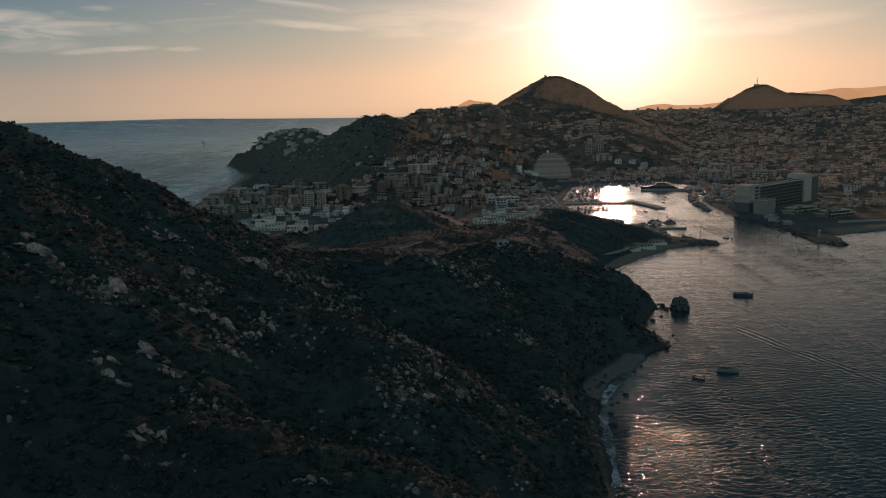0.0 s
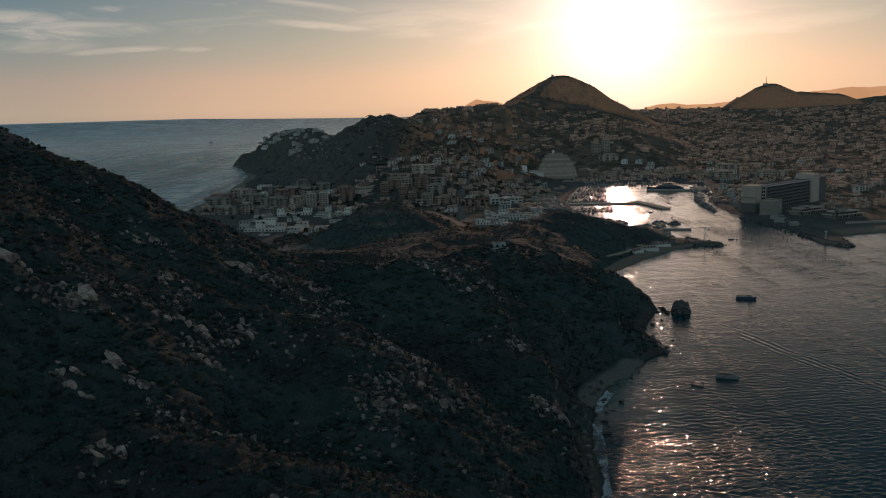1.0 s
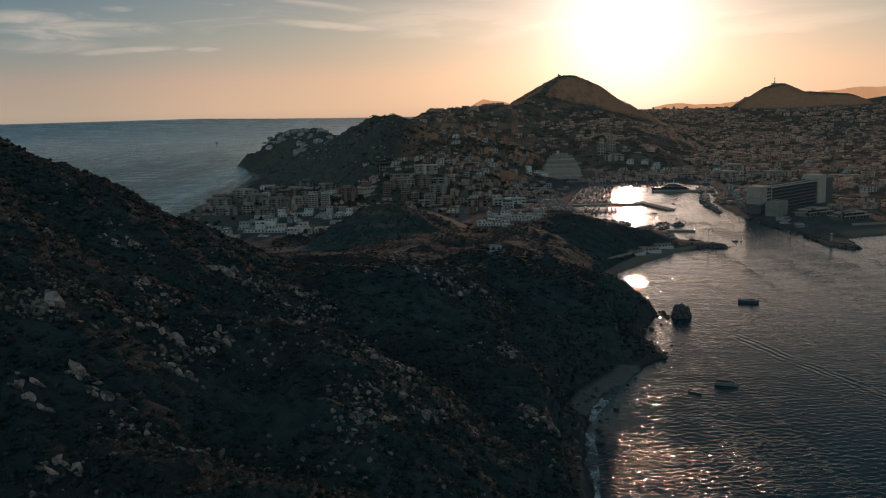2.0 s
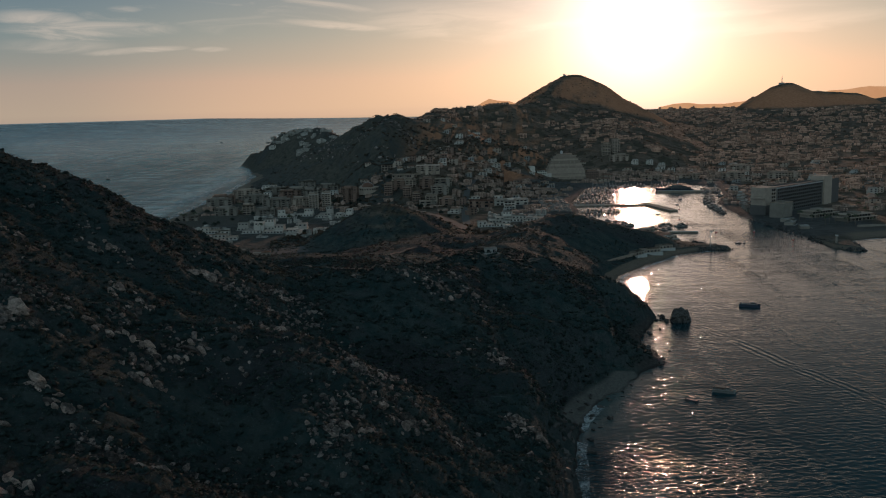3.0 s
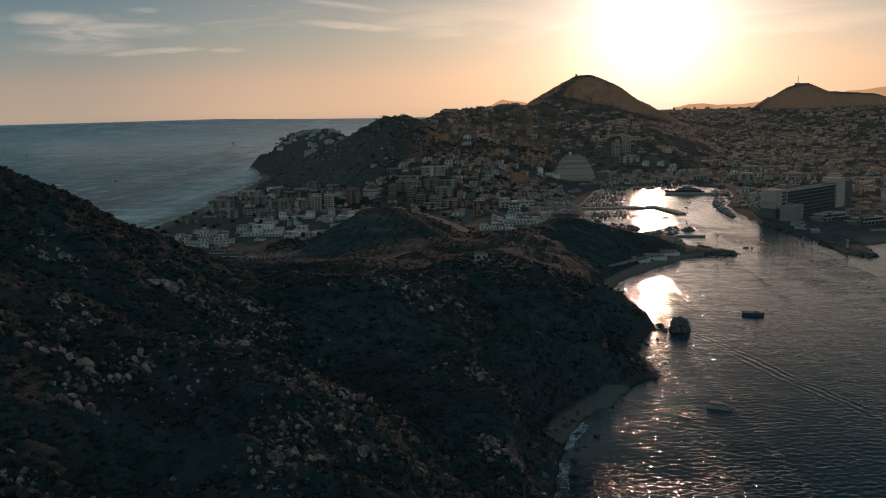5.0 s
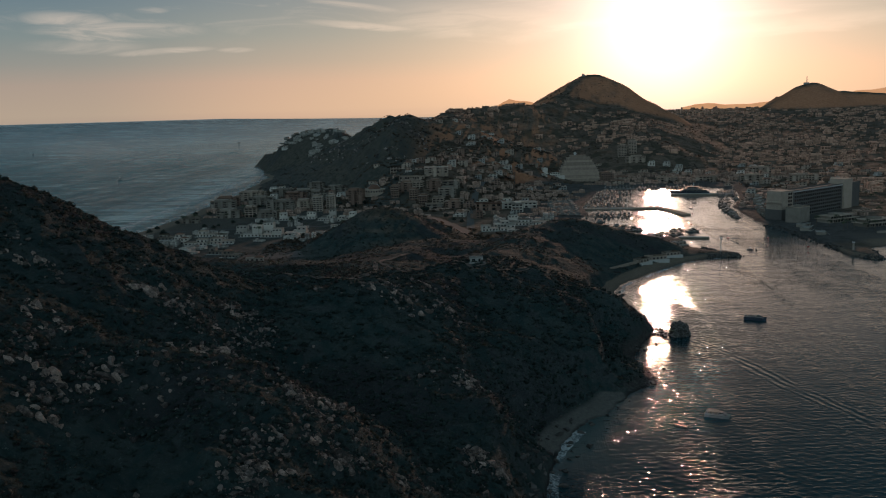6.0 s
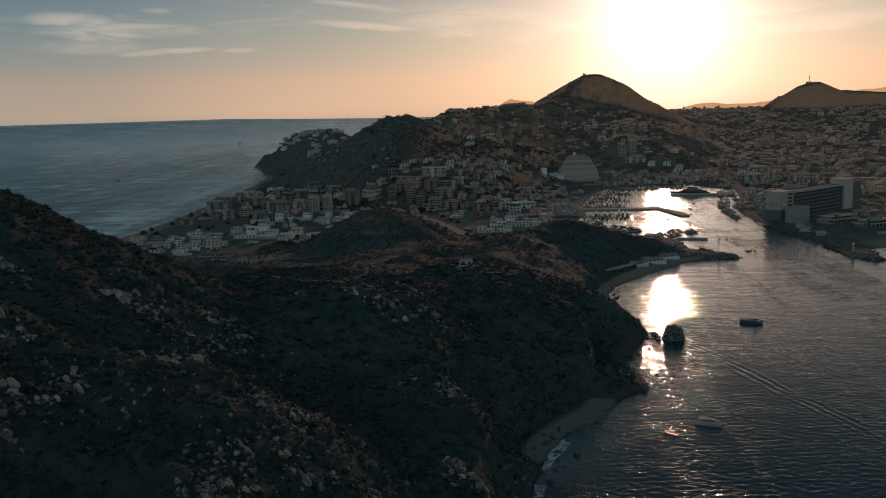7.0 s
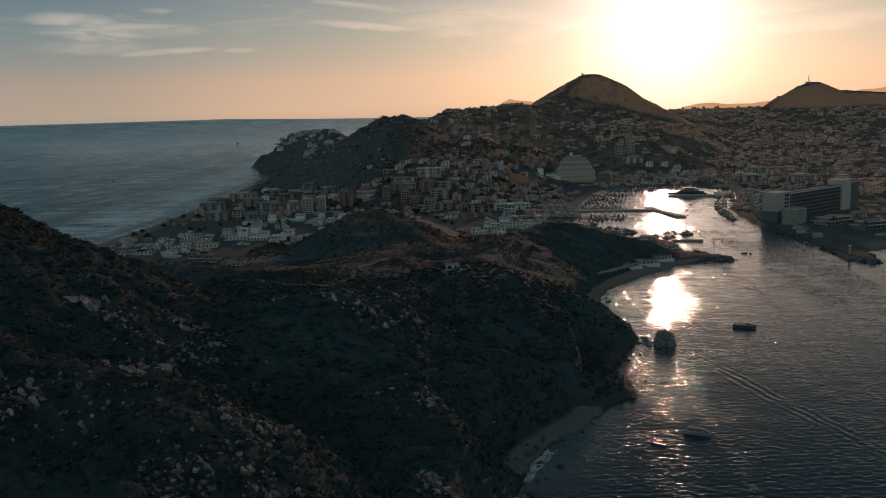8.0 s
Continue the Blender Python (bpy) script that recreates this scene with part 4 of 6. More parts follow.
def slab_hotel():
    """The long dark hotel on the far side of the entrance."""
    ob = empty("slab_hotel")
    # local x runs along the slab, away from the water
    # the long face's shade is put into its dark wall colour
    part("wall", boxes((2.0, -9, -4, 176, 9, 33), (2, -9, 33, 176, -8.4, 34.2), (2, 8.4, 33, 176, 9, 34.2)), DARKWALL, ob, "long face, its shade put into a dark wall colour")
    part("base", boxes((-25, -9.8, -4, 2, 12.6, 12)), DARKWALL, ob, "dark lower storeys")
    part("end_wall", boxes((-24, -9, 12, 2, 12, 35), (-26, -9.4, 20, -24, 12.4, 22)), CREAM, ob, "pale end block with recessed balconies")
    part("pillar", boxes((128, -11.5, -4, 150, 9.5, 40)), CREAM, ob, "pale stair tower")
    part("parapet", boxes((2, -9.3, 31.6, 128, -9, 33.2)), STEEL, ob, "pale roof edge")
    for s in range(7):
        if s > 1:
            windows_on(ob, pose(-5, -9, 0), 2, 10, 4.0, 2.8, s * 4.6 + 1.8, "balcony_opening")
        windows_on(ob, pose(65, -9, 0), 22, 120, 3.6, 2.6, s * 4.6 + 1.2)
    return tagged(ob, "long dark slab hotel with pale end block", "hotel")


stand(slab_hotel(), 398, 1205, 43, 40)
taken += [(450, 1255, 45), (510, 1310, 45)]


def low_club():
    ob = empty("beach_club")
    part("wall", boxes((-24, -9, -3, 24, 9, 4), (-20, -7, 4, 18, 8, 7.6), (-10, -5, 7.6, 4, 5, 10.5)), FLATS, ob)
    part("roof", boxes((-26, -11, 4, 26, 11, 4.6), (-22, -9, 7.6, 20, 10, 8.2)), CREAM, ob, "pale overhanging roof slabs")
    windows_on(ob, pose(0, -9, 0), 10, 46, 3.4, 2.8, 0.6)
    windows_on(ob, pose(-1, -7, 0), 8, 36, 3.4, 2.2, 4.9)
    for k in range(9):
        part("column", boxes((-24 + 6 * k, -10.4, -3, -23.5 + 6 * k, -9.9, 4)), CREAM, ob)
    return tagged(ob, "low beach club with pale overhanging roofs", "club")


block = empty("channel_block")
part("wall", boxes((-12, -9, -4, 12, 9, 18), (-3, -3, 18, 4, 4, 20.5)), FLATS, block)
edge = bmesh.new()
parapet(edge, -12.1, -9.1, 12.1, 9.1, 18.002, 1.0, 0.3)
part("parapet", edge, CREAM, block)
for k in range(4):
    windows_on(block, wall_pose(24, 18, 1), 3, 16, 2.2, 1.8, 1.5 + 4.2 * k)
tagged(stand(block, 400, 1163, 43, 18), "plain grey plastered block in front of the dark hotel", "building")
for x, y, w, turn in ((381, 1225, 20, 80), (386, 1262, 24, 84), (392, 1300, 18, 78), (404, 1336, 26, 70), (412, 1378, 22, 66), (424, 1418, 22, 70), (388, 1095, 16, 60), (394, 1122, 18, 50), (392, 1060, 14, 80)):
    tagged(stand(villa("wharf_shed", "low grey wharf shed along the channel quay", w, 10, FLATS, CONCRETE, 1 + (w > 20), int(y)), x, y, turn, w * 0.6), group="wharf sheds")
stand(low_club(), 446, 1160, 30, 26)
stand(low_club(), 474, 1118, 26, 26)
part_wall = empty("garden_wall", place(500, 1062, 8))
part("wall", boxes((-50, -0.6, -3, 50, 0.6, 2.2), (-50, -1.0, 2.2, 50, 1.0, 2.5)), FLATS, part_wall)
tagged(part_wall, "long grey garden wall above the bay beach", "wall")
hut = villa("beach_house", "pale low beach restaurant with awning roof", 20, 8, CREAM, CREAM, 1, 5)
stand(hut, 186, 905, 20, 11)
shed = villa("ridge_house", "low grey flat-roofed hut on the ridge track", 8, 5, CONCRETE, CONCRETE, 1, 6)
stand(shed, 26, 618, 12, 8, -1.3)
for x, y, w, turn in ((196, 1040, 22, 10), (212, 1062, 18, -20), (226, 1004, 14, 30), (180, 1062, 16, 40), (206, 972, 14, 20)):
    tagged(stand(villa("harbour_shed", "low pale harbour shed beside the mole", w, 9, CREAM, CONCRETE, 1, int(x)), x, y, turn, w * 0.6), group="harbour sheds")
beach_wall = empty("beach_wall", place(158, 872, 50))
part("wall", boxes((-34, -0.5, -3, 34, 0.5, 2.2), (-34, -0.8, 2.2, 34, 0.8, 2.5)), CREAM, beach_wall)
tagged(beach_wall, "long pale retaining wall above the small beach", "wall")
for x, y, w, turn in ((204, 925, 16, 24), (170, 888, 14, 46)):
    tagged(stand(villa("beach_house", "pale low beach restaurant with awning roof", w, 8, CREAM, FLATS, 1, int(x)), x, y, turn, w * 0.6), group="beach restaurants")

# ---- roads, tracks and lots: thin strips laid on the ground ----
def strip(name, label, points, width, mat, lift=0.12, step=4.0):
    """A road along points, following the ground."""
    line = []
    for a, b in zip(points, points[1:]):
        n = max(1, int(math.dist(a, b) / step))
        line += [(a[0] + (b[0] - a[0]) * k / n, a[1] + (b[1] - a[1]) * k / n) for k in range(n)]
    line.append(points[-1])
    line = np.array(line)
    way = np.gradient(line, axis=0)
    way /= np.linalg.norm(way, axis=1)[:, None]
    side = np.stack([-way[:, 1], way[:, 0]], 1)
    offs = np.linspace(-width / 2, width / 2, 5)
    verts = []
    for o in offs:
        p = line + side * o
        z = height(p[:, 0], p[:, 1]) + lift
        verts.append(np.column_stack([p, z]))
    mid = np.max([v[:, 2] for v in verts], axis=0)
    for v in verts:
        v[:, 2] = np.maximum(v[:, 2], mid - 0.25)
    n = len(line)
    flat = np.concatenate(verts)
    faces = [(k * n + i, k * n + i + 1, (k + 1) * n + i + 1, (k + 1) * n + i) for k in range(4) for i in range(n - 1)]
    return tagged(mesh_object(name, flat.tolist(), faces, mat), label, "road", kind="structure")


strip("road", "asphalt road climbing the town slope", [(0, 1150), (-4, 1240), (-6, 1326), (-8, 1400), (-4, 1476), (10, 1550), (25, 1600), (60, 1650)], 10, PAVING, 0.4)
strip("road", "asphalt street behind the white flats", [(-395, 1165), (-300, 1185), (-200, 1195), (-150, 1215), (-150, 1300), (-130, 1380)], 9, ASPHALT, 0.3)
strip("road", "pale street beside the parking rows", [(-160, 1225), (-165, 1320), (-170, 1400)], 9, ASPHALT, 0.3)
strip("track", "pale dirt track over the saddle", [(-135, 700), (-100, 660), (-79, 631), (-60, 645), (-52, 700), (-60, 760), (-40, 810)], 3.6, DUST, 0.35)
strip("track", "pale dirt track along the ridge", [(-60, 760), (-20, 700), (6, 640), (24, 606), (60, 625)], 3, DUST, 0.35)
for x0, y0, x1, y1, w, name in ((-236, 950, -172, 974, 40, "sandy_lot"), (-70, 1102, 0, 1096, 36, "parking_lot")):
    strip(name, "bare pale sandy lot" if w > 50 else "grey lot with parked cars", [(x0, y0), (x1, y1)], w, DUST if w > 50 else ASPHALT, 0.25)


# ---- the mixed small houses of the town ----
COTTAGES = []
for k in range(9):
    tiled = k in (2, 5)
    c = cottage(200 + k, (PLASTER, CREAM, CREAM, SALMON, PLASTER, CREAM, CONCRETE, PLASTER, CREAM)[k], TILE if tiled else (PLASTER, CREAM, CREAM, SALMON, CONCRETE)[k % 5], tiled)
    tagged(c, "small pale town house with flat roof and balcony" if not tiled else "small town house with clay tile roof", "house", "town houses")
    COTTAGES.append(c)


def sites(rng, count, x0, x1, y0, y1, gap, steep=0.38, margin=14):
    """Places for houses: on land, not too steep, clear of what stands."""
    r = np.random.RandomState(rng.randint(0, 99999))
    x, y = r.uniform(x0, x1, count * 12), r.uniform(y0, y1, count * 12)
    fit = (inland(x, y) > margin) & (height(x, y) > 2.4)
    x, y = x[fit], y[fit]
    fit = np.hypot(height(x + 6, y) - height(x - 6, y), height(x, y + 6) - height(x, y - 6)) / 12 < steep
    found = []
    for u, v in zip(x[fit].tolist(), y[fit].tolist()):
        if len(found) < count and free(u, v, gap):
            taken.append((u, v, gap))
            found.append((u, v))
    return found


rng = random.Random(77)
spots = sites(rng, 34, -150, 150, 1560, 1760, 9, 0.6) + sites(rng, 7, -580, -380, 2300, 2450, 8, 0.9, 10) + sites(rng, 36, -120, 160, 1740, 2250, 11, 0.6)
spots += sites(rng, 16, 425, 640, 1330, 1690, 12)
spots += sites(rng, 44, 230, 760, 1712, 2050, 11) + sites(rng, 24, 480, 900, 1250, 1700, 14) + sites(rng, 24, -420, -150, 1540, 1760, 11, 0.5) + sites(rng, 10, -20, 90, 1230, 1480, 11)
for k, (x, y) in enumerate(spots):
    if k < len(COTTAGES):
        COTTAGES[k].matrix_world = place(x, y, rng.uniform(-25, 25))
    else:
        copy_thing(rng.choice(COTTAGES), place(x, y, rng.uniform(-25, 25)))


def joined(name, protos, rows, mat, label, category, smooth=False, kind="stuff"):
    """Many copies of (verts, faces) prototypes in one mesh; rows: proto, x, y, z, sx, sy, sz, turn."""
    vs, fs, off = [], [], 0
    rows = np.asarray(rows, float)
    for p, (v, f) in enumerate(protos):
        r = rows[rows[:, 0] == p]
        if not len(r):
            continue
        c, s = np.cos(r[:, 7]), np.sin(r[:, 7])
        q = v[None] * r[:, None, 4:7]
        x = q[..., 0] * c[:, None] - q[..., 1] * s[:, None] + r[:, None, 1]
        y = q[..., 0] * s[:, None] + q[..., 1] * c[:, None] + r[:, None, 2]
        z = q[..., 2] + r[:, None, 3]
        vs.append(np.stack([x, y, z], -1).reshape(-1, 3))
        fs.append((f[None] + (np.arange(len(r)) * len(v))[:, None, None]).reshape(-1, f.shape[1]) + off)
        off += len(r) * len(v)
    verts, faces = np.concatenate(vs), np.concatenate(fs)
    me = bpy.data.meshes.new(name)
    n, k = faces.shape
    me.vertices.add(len(verts))
    me.vertices.foreach_set("co", verts.ravel().astype(np.float32))
    me.loops.add(n * k)
    me.loops.foreach_set("vertex_index", faces.ravel().astype(np.int32))
    me.polygons.add(n)
    me.polygons.foreach_set("loop_start", (np.arange(n) * k).astype(np.int32))
    me.materials.append(mat)
    me.update(calc_edges=True)
    if smooth:
        me.shade_smooth()
    return tagged(new(name, me), label, category, kind=kind)


def arrays(bm):
    bmesh.ops.triangulate(bm, faces=bm.faces[:])
    bm.verts.index_update()
    out = (np.array([v.co[:] for v in bm.verts]), np.array([[v.index for v in f.verts] for f in bm.faces]))
    bm.free()
    return out


def far_house(kind):
    """A house far off: body, upper storey, parapet and set-back openings, in one piece."""
    bm = bmesh.new()
    hi = (0.55, 0.9, 0.75, 1.0)[kind]
    for k in range(4):       # front made of piers and bands so that the openings are real
        x = -0.5 + k / 3 * 0.9
        box(bm, x, -0.5, -0.6, x + 0.1, -0.4, hi)
    n = 2 + kind % 2
    for k in range(n + 1):
        z = hi * k / n
        box(bm, -0.499, -0.502, z - 0.07, 0.499, -0.4, z + 0.05)
    box(bm, -0.498, -0.4, -0.6, 0.498, 0.5, hi)
    if kind > 1:
        box(bm, -0.3, -0.1, hi, 0.45, 0.45, hi + 0.3)
    return arrays(bm)


FAR_HOUSES = [far_house(k) for k in range(4)]
nrng = np.random.RandomState(5)


def far_sites(n, x0, x1, y0, y1, steep, seed, margin=25):
    r = np.random.RandomState(seed)
    x, y = r.uniform(x0, x1, n), r.uniform(y0, y1, n)
    z = height(x, y)
    s = np.hypot(height(x + 8, y) - height(x - 8, y), height(x, y + 8) - height(x, y - 8)) / 16
    keep = (s < steep) & (inland(x, y) > margin) & (z > 2.5) & (fbm(x, y, 120, 2, seed + 3) > -0.12) & ~((np.hypot(x - 335, y - 3255) < 420) | (z > 165))
    return x[keep], y[keep], z[keep]


fx, fy, fz = (np.concatenate(q) for q in zip(far_sites(3600, 150, 2000, 2050, 4250, 0.30, 11), far_sites(420, -150, 420, 2250, 3000, 0.40, 12), far_sites(1700, 560, 2200, 1150, 2600, 0.3, 13)))
keep = np.array([free(a, b, 5) for a, b in zip(fx, fy)])
fx, fy, fz = fx[keep], fy[keep], fz[keep]
rows = np.column_stack([nrng.randint(0, 4, len(fx)), fx, fy, fz - 0.6, 8 + 20 * nrng.rand(len(fx)) ** 2, nrng.uniform(7, 12, len(fx)), nrng.uniform(4, 8, len(fx)) + 7 * (nrng.rand(len(fx)) > 0.95), nrng.uniform(-0.4, 0.3, len(fx))])
hx, hy, hz = far_sites(420, -600, -270, 2200, 2470, 0.95, 14, 10)
clear = (hz > 45) & (fbm(hx, hy, 70, 2, 15) > -0.05)
hx, hy, hz = hx[clear], hy[clear], hz[clear]
joined("cape_houses", FAR_HOUSES, np.column_stack([nrng.randint(0, 4, len(hx)), hx, hy, hz - 0.4, nrng.uniform(7, 15, len(hx)), nrng.uniform(6, 10, len(hx)), nrng.uniform(3.5, 6.5, len(hx)), nrng.uniform(-0.6, 0.6, len(hx))]), WHITEWASH, "pale villas crowded on the rocky cape", "houses")
joined("far_houses", FAR_HOUSES, rows, HOUSES, "closely packed pale houses of the town, far off", "houses")


def stepped_house(seed):
    """A group of flat-roofed volumes of one to three storeys with set-back openings between piers."""
    r = random.Random(seed)
    bm = bmesh.new()
    x = -0.5
    while x < 0.3:
        w, h, d = r.uniform(0.34, 0.62), r.choice((0.36, 0.4, 0.66, 0.7, 1.0)), r.uniform(0.55, 1.0)
        y = r.uniform(-0.6, -0.15)
        box(bm, x, y + 0.06, -0.8, x + w, y + d, h)
        n = r.randint(2, 4)
        for k in range(n + 1):
            a = x + (w - 0.07) * k / n
            box(bm, a, y, -0.8, a + 0.07, y + 0.06, h - 0.03)
        for k in range(int(h / 0.33 + 0.2)):
            z = 0.33 * (k + 1)
            box(bm, x, y - 0.012, z - 0.07, x + w, y + 0.06, z + 0.02)
        if r.random() < 0.4:
            box(bm, x + 0.06, y + 0.3, h, x + w * 0.6, y + d - 0.08, h + r.uniform(0.1, 0.22))
        x += w + r.choice((-0.04, 0.03, 0.1))
    return arrays(bm)


STEPPED = [stepped_house(k + 5) for k in range(7)]


def packed(count, x0, x1, y0, y1, gap, seed, wide, high, steep=0.45, margin=22):
    spots = sites(random.Random(seed), count, x0, x1, y0, y1, gap, steep, margin)
    p = np.array(spots)
    r = np.random.RandomState(seed)
    n = len(p)
    return np.column_stack([r.randint(0, 7, n), p, height(p[:, 0], p[:, 1]) - 0.5, r.uniform(*wide, n), r.uniform(9, 15, n), r.uniform(*high, n), r.uniform(-0.35, 0.35, n)])


joined("whitewashed_houses", STEPPED, np.vstack([
    packed(12, -400, -270, 985, 1160, 8, 1, (12, 22), (6, 8)), packed(16, -300, -160, 1070, 1310, 8, 2, (12, 22), (6, 9)),
    packed(16, 20, 110, 1090, 1240, 8, 6, (11, 20), (6, 8))]), WHITEWASH, "closely packed whitewashed houses with flat roofs", "houses")
joined("tan_houses", STEPPED, np.vstack([
    packed(50, -430, -140, 1300, 1720, 9, 3, (12, 24), (5, 8)), packed(48, -150, 60, 1240, 1760, 8, 4, (10, 18), (5, 8), 0.7),
    packed(30, 70, 172, 1262, 1640, 8, 9, (12, 24), (4, 7)), packed(40, -60, 130, 1400, 1760, 8, 5, (10, 20), (5, 8), 0.7), packed(95, 410, 900, 1180, 1720, 10, 7, (14, 32), (5, 9)),
    packed(80, 200, 620, 1705, 1900, 9, 8, (14, 28), (6, 10)), packed(26, 366, 440, 1200, 1640, 6, 21, (9, 16), (4, 6), 0.45, 8)]), TOWNWALL, "closely packed tan town buildings with flat roofs", "houses")


# ---- boulders, rubble and scrub of the hills ----
def stone(seed, sub, flat=0.75):
    bm = bmesh.new()
    bmesh.ops.create_icosphere(bm, subdivisions=sub, radius=0.5)
    o = Vector((seed * 7.3, seed * 3.1, 1.7))
    for v in bm.verts:
        n = v.co.normalized()
        k = 1 + 0.55 * noise.noise(n * 1.4 + o) + 0.25 * noise.noise(n * 3.4 + o) + 0.12 - 0.62 * abs(noise.noise(n * 3.3 + o))
        v.co = Vector((v.co.x * k * 1.15, v.co.y * k, v.co.z * k * flat))
        for cut in range(7):       # flat split faces
            a = Vector((math.sin(seed + cut * 2.1), math.cos(seed * 1.7 + cut * 1.9), 0.2 + 0.7 * math.sin(seed * 2.3 + cut))).normalized()
            d, far = v.co.dot(a), 0.27 + 0.10 * math.sin(seed * 3.3 + cut * 5.1)
            if d > far:
                v.co -= a * (d - far) * 0.92
    return bm


STONES = [bake("stone", stone(k, 2, (0.7, 0.95, 0.8, 1.1, 0.6, 0.85)[k]), ROCK) for k in range(6)]
WET_STONES = [bake("stone", stone(k + 20, 2, 0.8), WETROCK) for k in range(4)]


def outcrop(rng, x, y, size, count):
    """A knot of boulders leaning on each other."""
    ob = empty("rock_outcrop", place(x, y))
    base = ob.matrix_world.translation.z
    for k in range(count):
        s = size * rng.uniform(0.45, 1.0) * (1.2 if k == 0 else 0.8)
        u, v = rng.gauss(0, size * 0.8), rng.gauss(0, size * 0.55)
        z = float(height(x + u, y + v)) - base
        child("stone", rng.choice(STONES), ob, pose(u, v, z + s * 0.22, rng.uniform(-28, 28), rng.uniform(8, 38), rng.uniform(-35, 25)) @ Matrix.Diagonal((s * rng.uniform(1.0, 1.8), s * rng.uniform(0.7, 1), s * rng.uniform(0.55, 1.15), 1)))
    return tagged(ob, "weathered granite boulders on the dry hillside", "rocks", "outcrops on the hill")


# crags that break out of the scrub, most of them along one sloping band
CRAGS = ((-122, 290), (-118, 296), (-128, 296), (-114, 308), (-108, 312), (-100, 318), (-89, 302), (-88, 315), (-94, 318), (-82, 322), (-78, 332), (-93, 262), (-97, 268),
         (-77, 252), (-82, 255), (-88, 228), (-153, 349), (-148, 352), (-137, 387), (-130, 392), (-115, 354), (-109, 350), (-104, 345), (-71, 384), (-66, 390), (-76, 380),
         (-65, 417), (-71, 412), (-76, 437), (-101, 410), (-72, 440), (-27, 357), (-20, 350), (-19, 360), (-14, 330), (-6, 324), (-25, 320), (-26, 293), (-22, 300),
         (-20, 478), (-10, 484), (-1, 486), (16, 504), (27, 432), (30, 431), (33, 376), (36, 373), (11, 341), (-60, 248), (-41, 214), (-109, 252), (-148, 296), (-79, 296))
rng = random.Random(5)
for x, y in CRAGS:
    outcrop(rng, x, y, rng.uniform(2.6, 5.2), rng.randint(8, 13))
made = 0
while made < 14:
    x, y = rng.uniform(-215, 60), rng.uniform(205, 560)
    if float(inland(np.array(x), np.array(y))) < 12 or float(fbm(np.array(x), np.array(y), 30, 3, 71)) < 0.14:
        continue
    outcrop(rng, x, y, rng.uniform(2.0, 4.4), rng.randint(3, 6))
    made += 1

BITS = [arrays(stone(40 + k, 1, 0.8)) for k in range(5)] + [arrays(stone(50 + k, 2, 0.9)) for k in range(3)]


def near_crag(x, y):
    """Distance to the nearest crag."""
    return np.min([np.hypot(x - a, y - b) for a, b in CRAGS], axis=0)


def stone_rows(n, x0, x1, y0, y1, small, large, seed, protos, cluster):
    r = np.random.RandomState(seed)
    x, y = r.uniform(x0, x1, n), r.uniform(y0, y1, n)
    k = (inland(x, y) > 3) & (fbm(x, y, 30, 3, 71) + 0.04 * r.randn(n) > cluster + 0.07 * smooth_step(370, 420, y))
    k &= near_crag(x, y) + 26 * fbm(x, y, 18, 2, 77) < np.where(r.rand(n) < 0.12, 40, 11)
    x, y = x[k], y[k]
    s = small + (large - small) * r.rand(len(x)) ** 3
    return np.column_stack([r.choice(protos, len(x)), x, y, height(x, y) + s * 0.12, s, s * r.uniform(0.6, 1, len(x)), s * r.uniform(0.5, 1.1, len(x)), r.uniform(0, 6.28, len(x))])


joined("hillside_stones", BITS[:5], stone_rows(80000, -270, 130, 150, 620, 0.6, 3.2, 3, 5, 0.0), PEBBLE, "loose granite stones strewn over the slope", "stones")
joined("hillside_boulders", BITS[5:], stone_rows(26000, -250, 120, 150, 620, 1.4, 3.8, 4, 3, 0.0), PEBBLE, "larger granite blocks strewn over the slope", "stones")


def crag_rows(n, seed):
    """Broken rock on the steep town crag and along its crest."""
    r = np.random.RandomState(seed)
    x, y = r.uniform(-420, -110, n), r.uniform(1700, 2420, n)
    z = height(x, y)
    g = np.hypot(height(x + 8, y) - z, height(x, y + 8) - z) / 8
    k = (z > 45) & ((g > 0.35) | (z > 105)) & (fbm(x, y, 60, 3, 73) > -0.02)
    x, y, z = x[k], y[k], z[k]
    s = 3 + 10 * r.rand(len(x)) ** 2.5
    return np.column_stack([r.choice(5, len(x)), x, y, z - s * 0.05, s, s * r.uniform(0.6, 1, len(x)), s * r.uniform(0.6, 1.3, len(x)), r.uniform(0, 6.28, len(x))])


joined("crag_rocks", BITS[:5], crag_rows(2600, 6), PEBBLE, "broken rock on the steep crag over the town", "rocks")


def bush(seed, leaves, spread=0.5):
    """A low thorny bush: short twigs in a dome, each with small leaf blades."""
    r = random.Random(seed)
    verts, faces = [], []
    for k in range(leaves):
        a, e = r.uniform(0, math.tau), r.uniform(0.05, 1.45)
        d = Vector((math.cos(a) * math.cos(e), math.sin(a) * math.cos(e), math.sin(e)))
        c = d * r.uniform(0.22, 0.52)
        c.z *= 0.95
        u = Vector((r.gauss(0, 1), r.gauss(0, 1), r.gauss(0, 0.7))).normalized() * r.uniform(0.12, 0.24)
        w = u.cross(Vector((r.gauss(0, 1), r.gauss(0, 1), r.gauss(0, 1)))).normalized() * r.uniform(0.08, 0.17)
        i = len(verts)
        verts += [c - u - w * 0.3, c + w, c + u, c - w]
        faces += [(i, i + 1, i + 2), (i, i + 2, i + 3)]
    return np.array([v[:] for v in verts]), np.array(faces)


BUSHES = [bush(k, 17) for k in range(6)]


